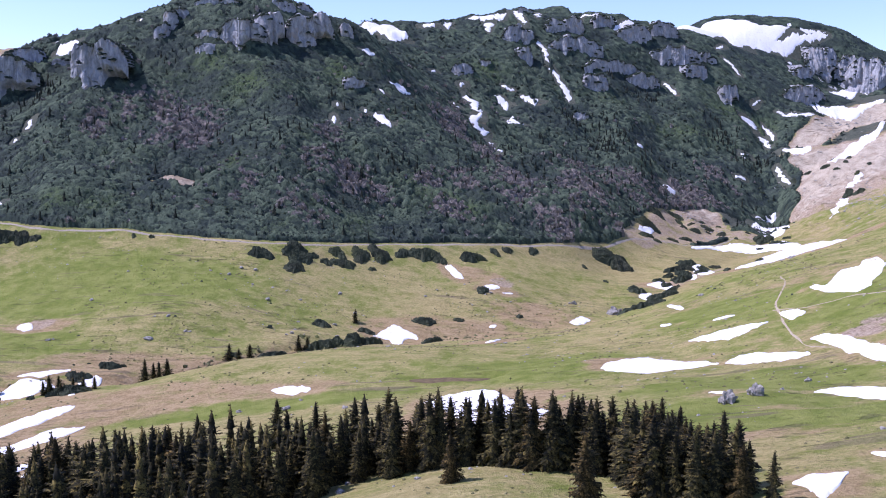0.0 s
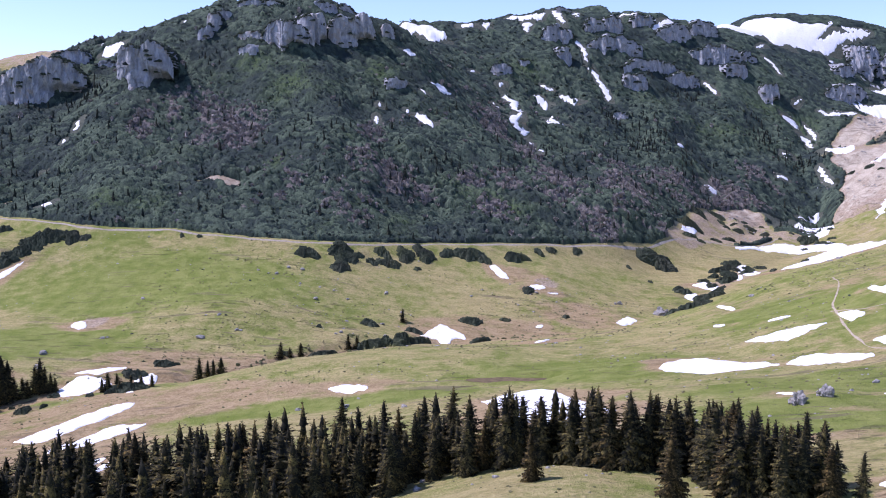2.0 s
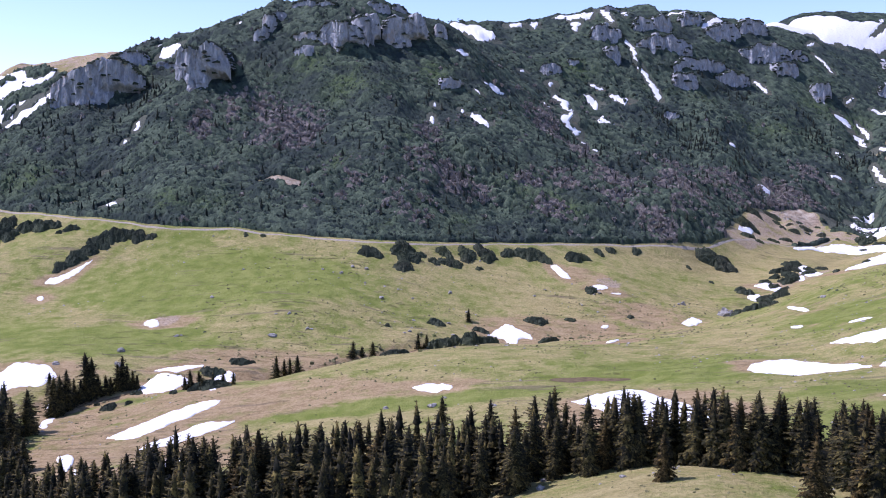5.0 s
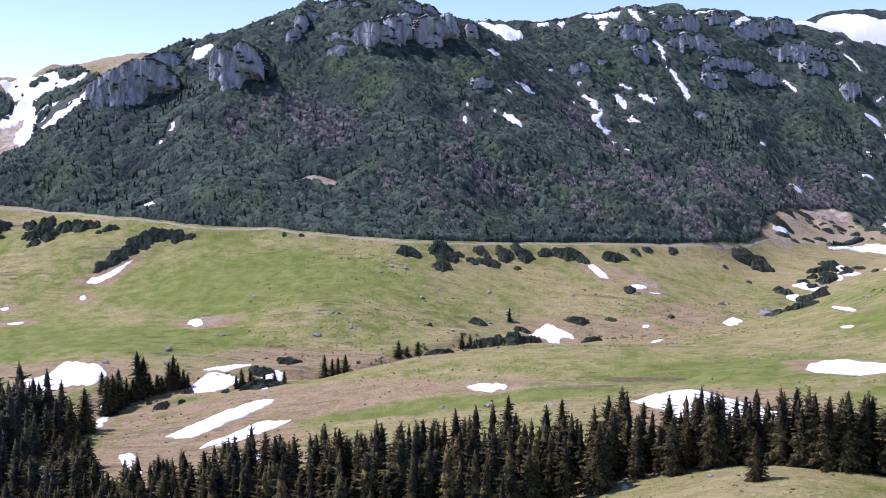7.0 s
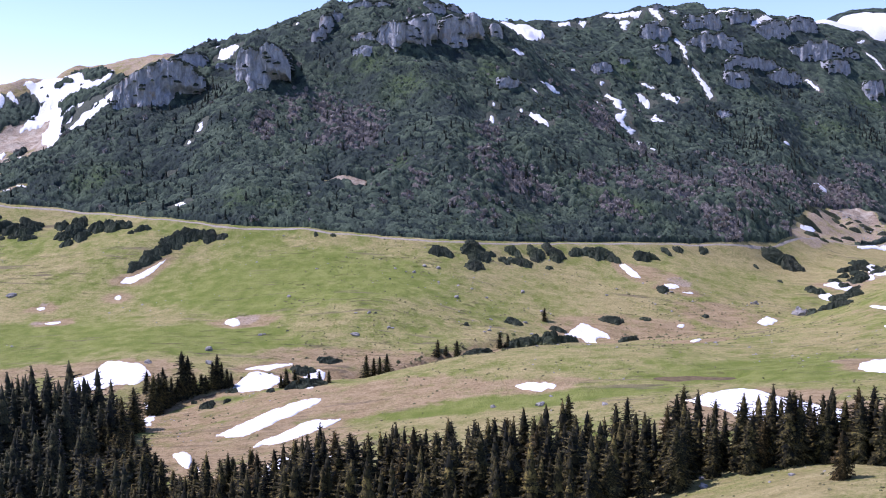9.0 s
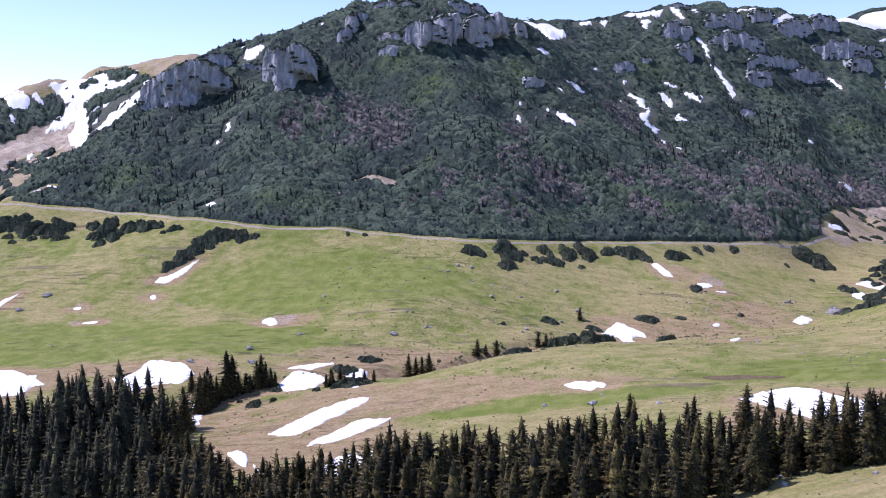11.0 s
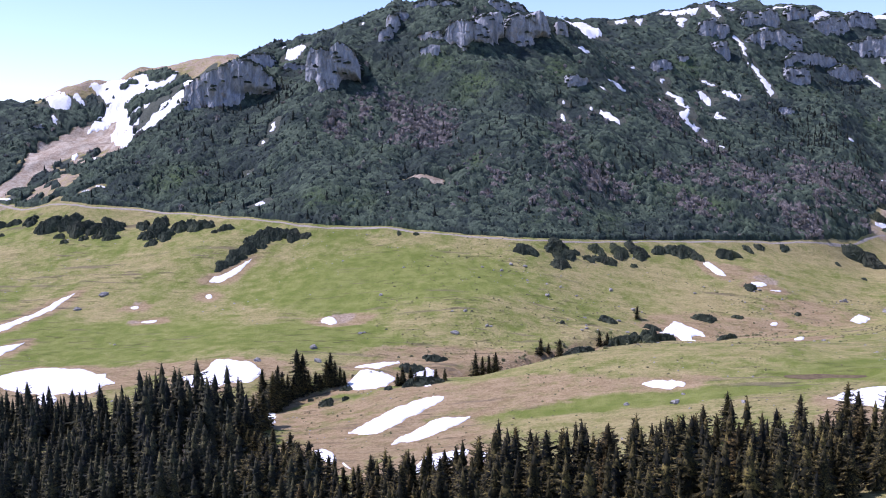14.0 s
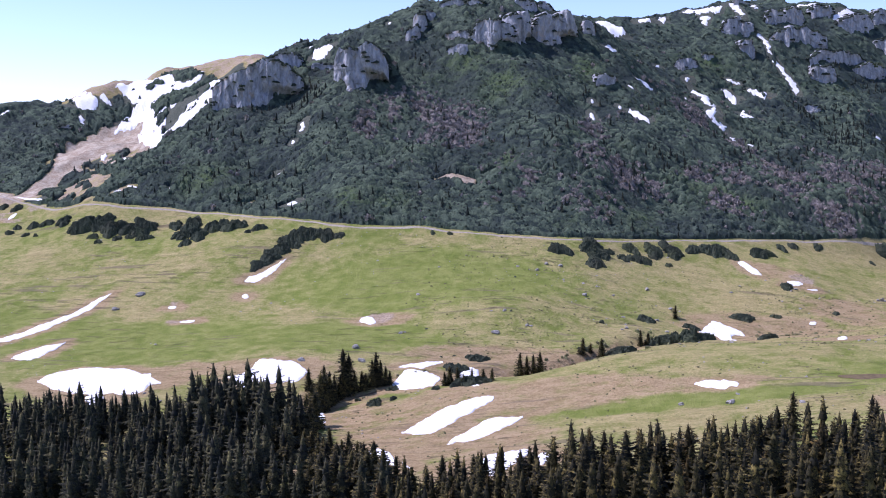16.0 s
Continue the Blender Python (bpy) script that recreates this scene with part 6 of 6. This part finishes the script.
# southern margin of the wood round the open knoll: x, y
MARGIN = [(-60, 150), (-36, 182), (-20, 199), (0, 195), (12, 188), (31, 182), (34, 170), (42, 160), (60, 152)]
FAR, BACK_ROWS = [], []
for x0, x1, y0, y1, gap, low, high in STRIPS:
    x, y = jittered(x0, x1, y0, y1, gap)
    inside = (snow_near(x, y, 3) < 0.1) & ~((x > -196) & (y > 250)) & (y > line_at(x, MARGIN)) & (rng.random(len(x)) > 0.12)
    inside &= (y < 338 + 0.12 * (x + 240)) & ~((y > 225) & (x > -109 - 0.28 * (y + 12)))
    for x, y in zip(x[inside], y[inside]):
        h = float(rng.uniform(low, high)) * (0.8 if x > 42 else (0.74 if x + 0.47 * (y - 300) < -235 else (1.12 if x < -205 and y > 285 else (0.72 if x < -135 and x > -178 and y > 212 else (0.87 if x < -112 else 1)))))
        h *= 0.76 + 0.34 * ((count * 0.618) % 1) if x < -150 and y > 225 else 1
        count += 1
        if (x < -150 and (y > 232 or x < -215)) or (x < -44 and (y > 200 or y < 187)) or (-44 < x < 16 and y > line_at(x, MARGIN) + 11):
            (FAR if x < -150 else BACK_ROWS).append((float(x), float(y), h))
        else:
            spruce(float(x), float(y), h, RUSTS if count % 9 == 0 else KINDS, "dark green spruce in the dense wood", count)


def joined_wood(places, whorls, per, spread, material, label):
    """Spruces of the wood that stand too close together to be told apart."""
    sets = []
    for s in (51, 52, 53, 54):
        v, f = spruce_meshes(s, whorls, per, spread, 0.0, 0.5)[2:]
        sets.append((v, *outward(v, f)))
    verts, faces, normals, at = [], [], [], 0
    for n, (x, y, h) in enumerate(places):
        v, f, nor = sets[n % 4]
        a = n * 1.7
        wide = h * (0.85 + 0.3 * ((n * 0.618) % 1))
        p = np.stack([x + wide * (v[:, 0] * math.cos(a) - v[:, 1] * math.sin(a)), y + wide * (v[:, 0] * math.sin(a) + v[:, 1] * math.cos(a)), float(ground(x, y)) + h * v[:, 2]], 1)
        verts.append(p)
        normals.append(np.stack([nor[:, 0] * math.cos(a) - nor[:, 1] * math.sin(a), nor[:, 0] * math.sin(a) + nor[:, 1] * math.cos(a), nor[:, 2]], 1))
        faces.append(f + at)
        at += len(v)
    ob = new("spruce_wood", leafy("spruce_wood", np.concatenate(verts), np.concatenate(faces), material, np.concatenate(normals)))
    tagged(ob, label, "wood", kind="stuff")


joined_wood(FAR, 12, 7, 0.25, WOOD_SPRUCE, "dense dark spruce wood in the side valley")
joined_wood(BACK_ROWS, 14, 8, 0.22, SPRUCE, "dense dark spruces behind the forest edge")
for n, (x, y, h) in enumerate([(-203, 279, 14), (-226, 308, 12), (-206, 268, 11)]):
    spruce(x, y, h, BALD, "bare grey dead tree among the dark spruces", n, "dead tree")
# spruces that close the wood towards the open hill: x, y, height
LINK = [(-172, 229, 16.8), (-168, 229, 16.5), (-164, 234, 13.2), (-160, 232, 15.5), (-156, 229, 15.5), (-153, 235, 12.5), (-148, 230, 9.8), (-145, 234, 9.2),
        (-140, 229, 11), (-136, 232, 11.2), (-132, 229, 11.8), (-178, 243, 13.2), (-175, 244, 12.8), (-170, 243, 12.8), (-167, 242, 13.5), (-164, 246, 14.5),
        (-161, 244, 15.2), (-158, 243, 13), (-182, 256, 10.2), (-178, 259, 13.2), (-175, 260, 12.2), (-171, 261, 11), (-168, 256, 12.8), (-192, 266, 11.8),
        (-181, 268, 11.5), (-184, 262, 9), (-178, 279, 8.8), (-176, 279, 10.8), (-198, 299, 11.5), (-194, 293, 9.5), (-191, 292, 9.2), (-188, 294, 7), (-185, 292, 10.2),
        (-197, 311, 14.5), (-200, 318, 16), (-199, 327, 15), (-202, 334, 17), (-196, 304, 12), (-174, 236, 14.5), (-166, 250, 13.5), (-173, 252, 13.8), (-187, 285, 9.8)]
for n, (x, y, h) in enumerate(LINK):
    spruce(x, y, h, SMALL if h < 10 else KINDS, "dark green spruce on the margin of the dense wood", n + 5, wider=1.2)
# single spruces along the brook: x, y, height
BROOK_SPRUCES = [(-128, 409, 12.4), (-125, 412, 10.7), (-122, 410, 11.3), (-119, 412, 12.3), (-100, 446, 8.3), (-96, 449, 5.2), (-91, 449, 9.4), (-157, 374, 6.0), (-152, 377, 7.0), (-149, 371, 5.0), (-146, 376, 6.2), (-141, 374, 5.6), (-71, 470, 8), (-67, 473, 6.5), (-48, 525, 7.5), (-138, 377, 5.2)]
WEST_SPRUCES = [(-206, 362, 17.2), (-205, 366, 16.3), (-204, 369, 14.4), (-215, 378, 9.2), (-203, 374, 11.0), (-201, 376, 10.0), (-200, 380, 19.2),
                 (-198, 381, 16.7), (-200, 382, 12.7), (-196, 381, 9.1), (-193, 382, 8.6), (-192, 384, 6.6), (-189, 385, 12.1), (-188, 387, 14.2),
                 (-186, 387, 11.1), (-184, 388, 8.1), (-182, 388, 6.1), (-209, 380, 10.2), (-155, 375, 8.1)]
for n, (x, y, h) in enumerate(BROOK_SPRUCES + WEST_SPRUCES):
    spruce(x, y, h, SMALL if h < 10 else KINDS, "young dark spruce beside the brook", n + 3, wider=1.45 if h < 10 else 1.15)
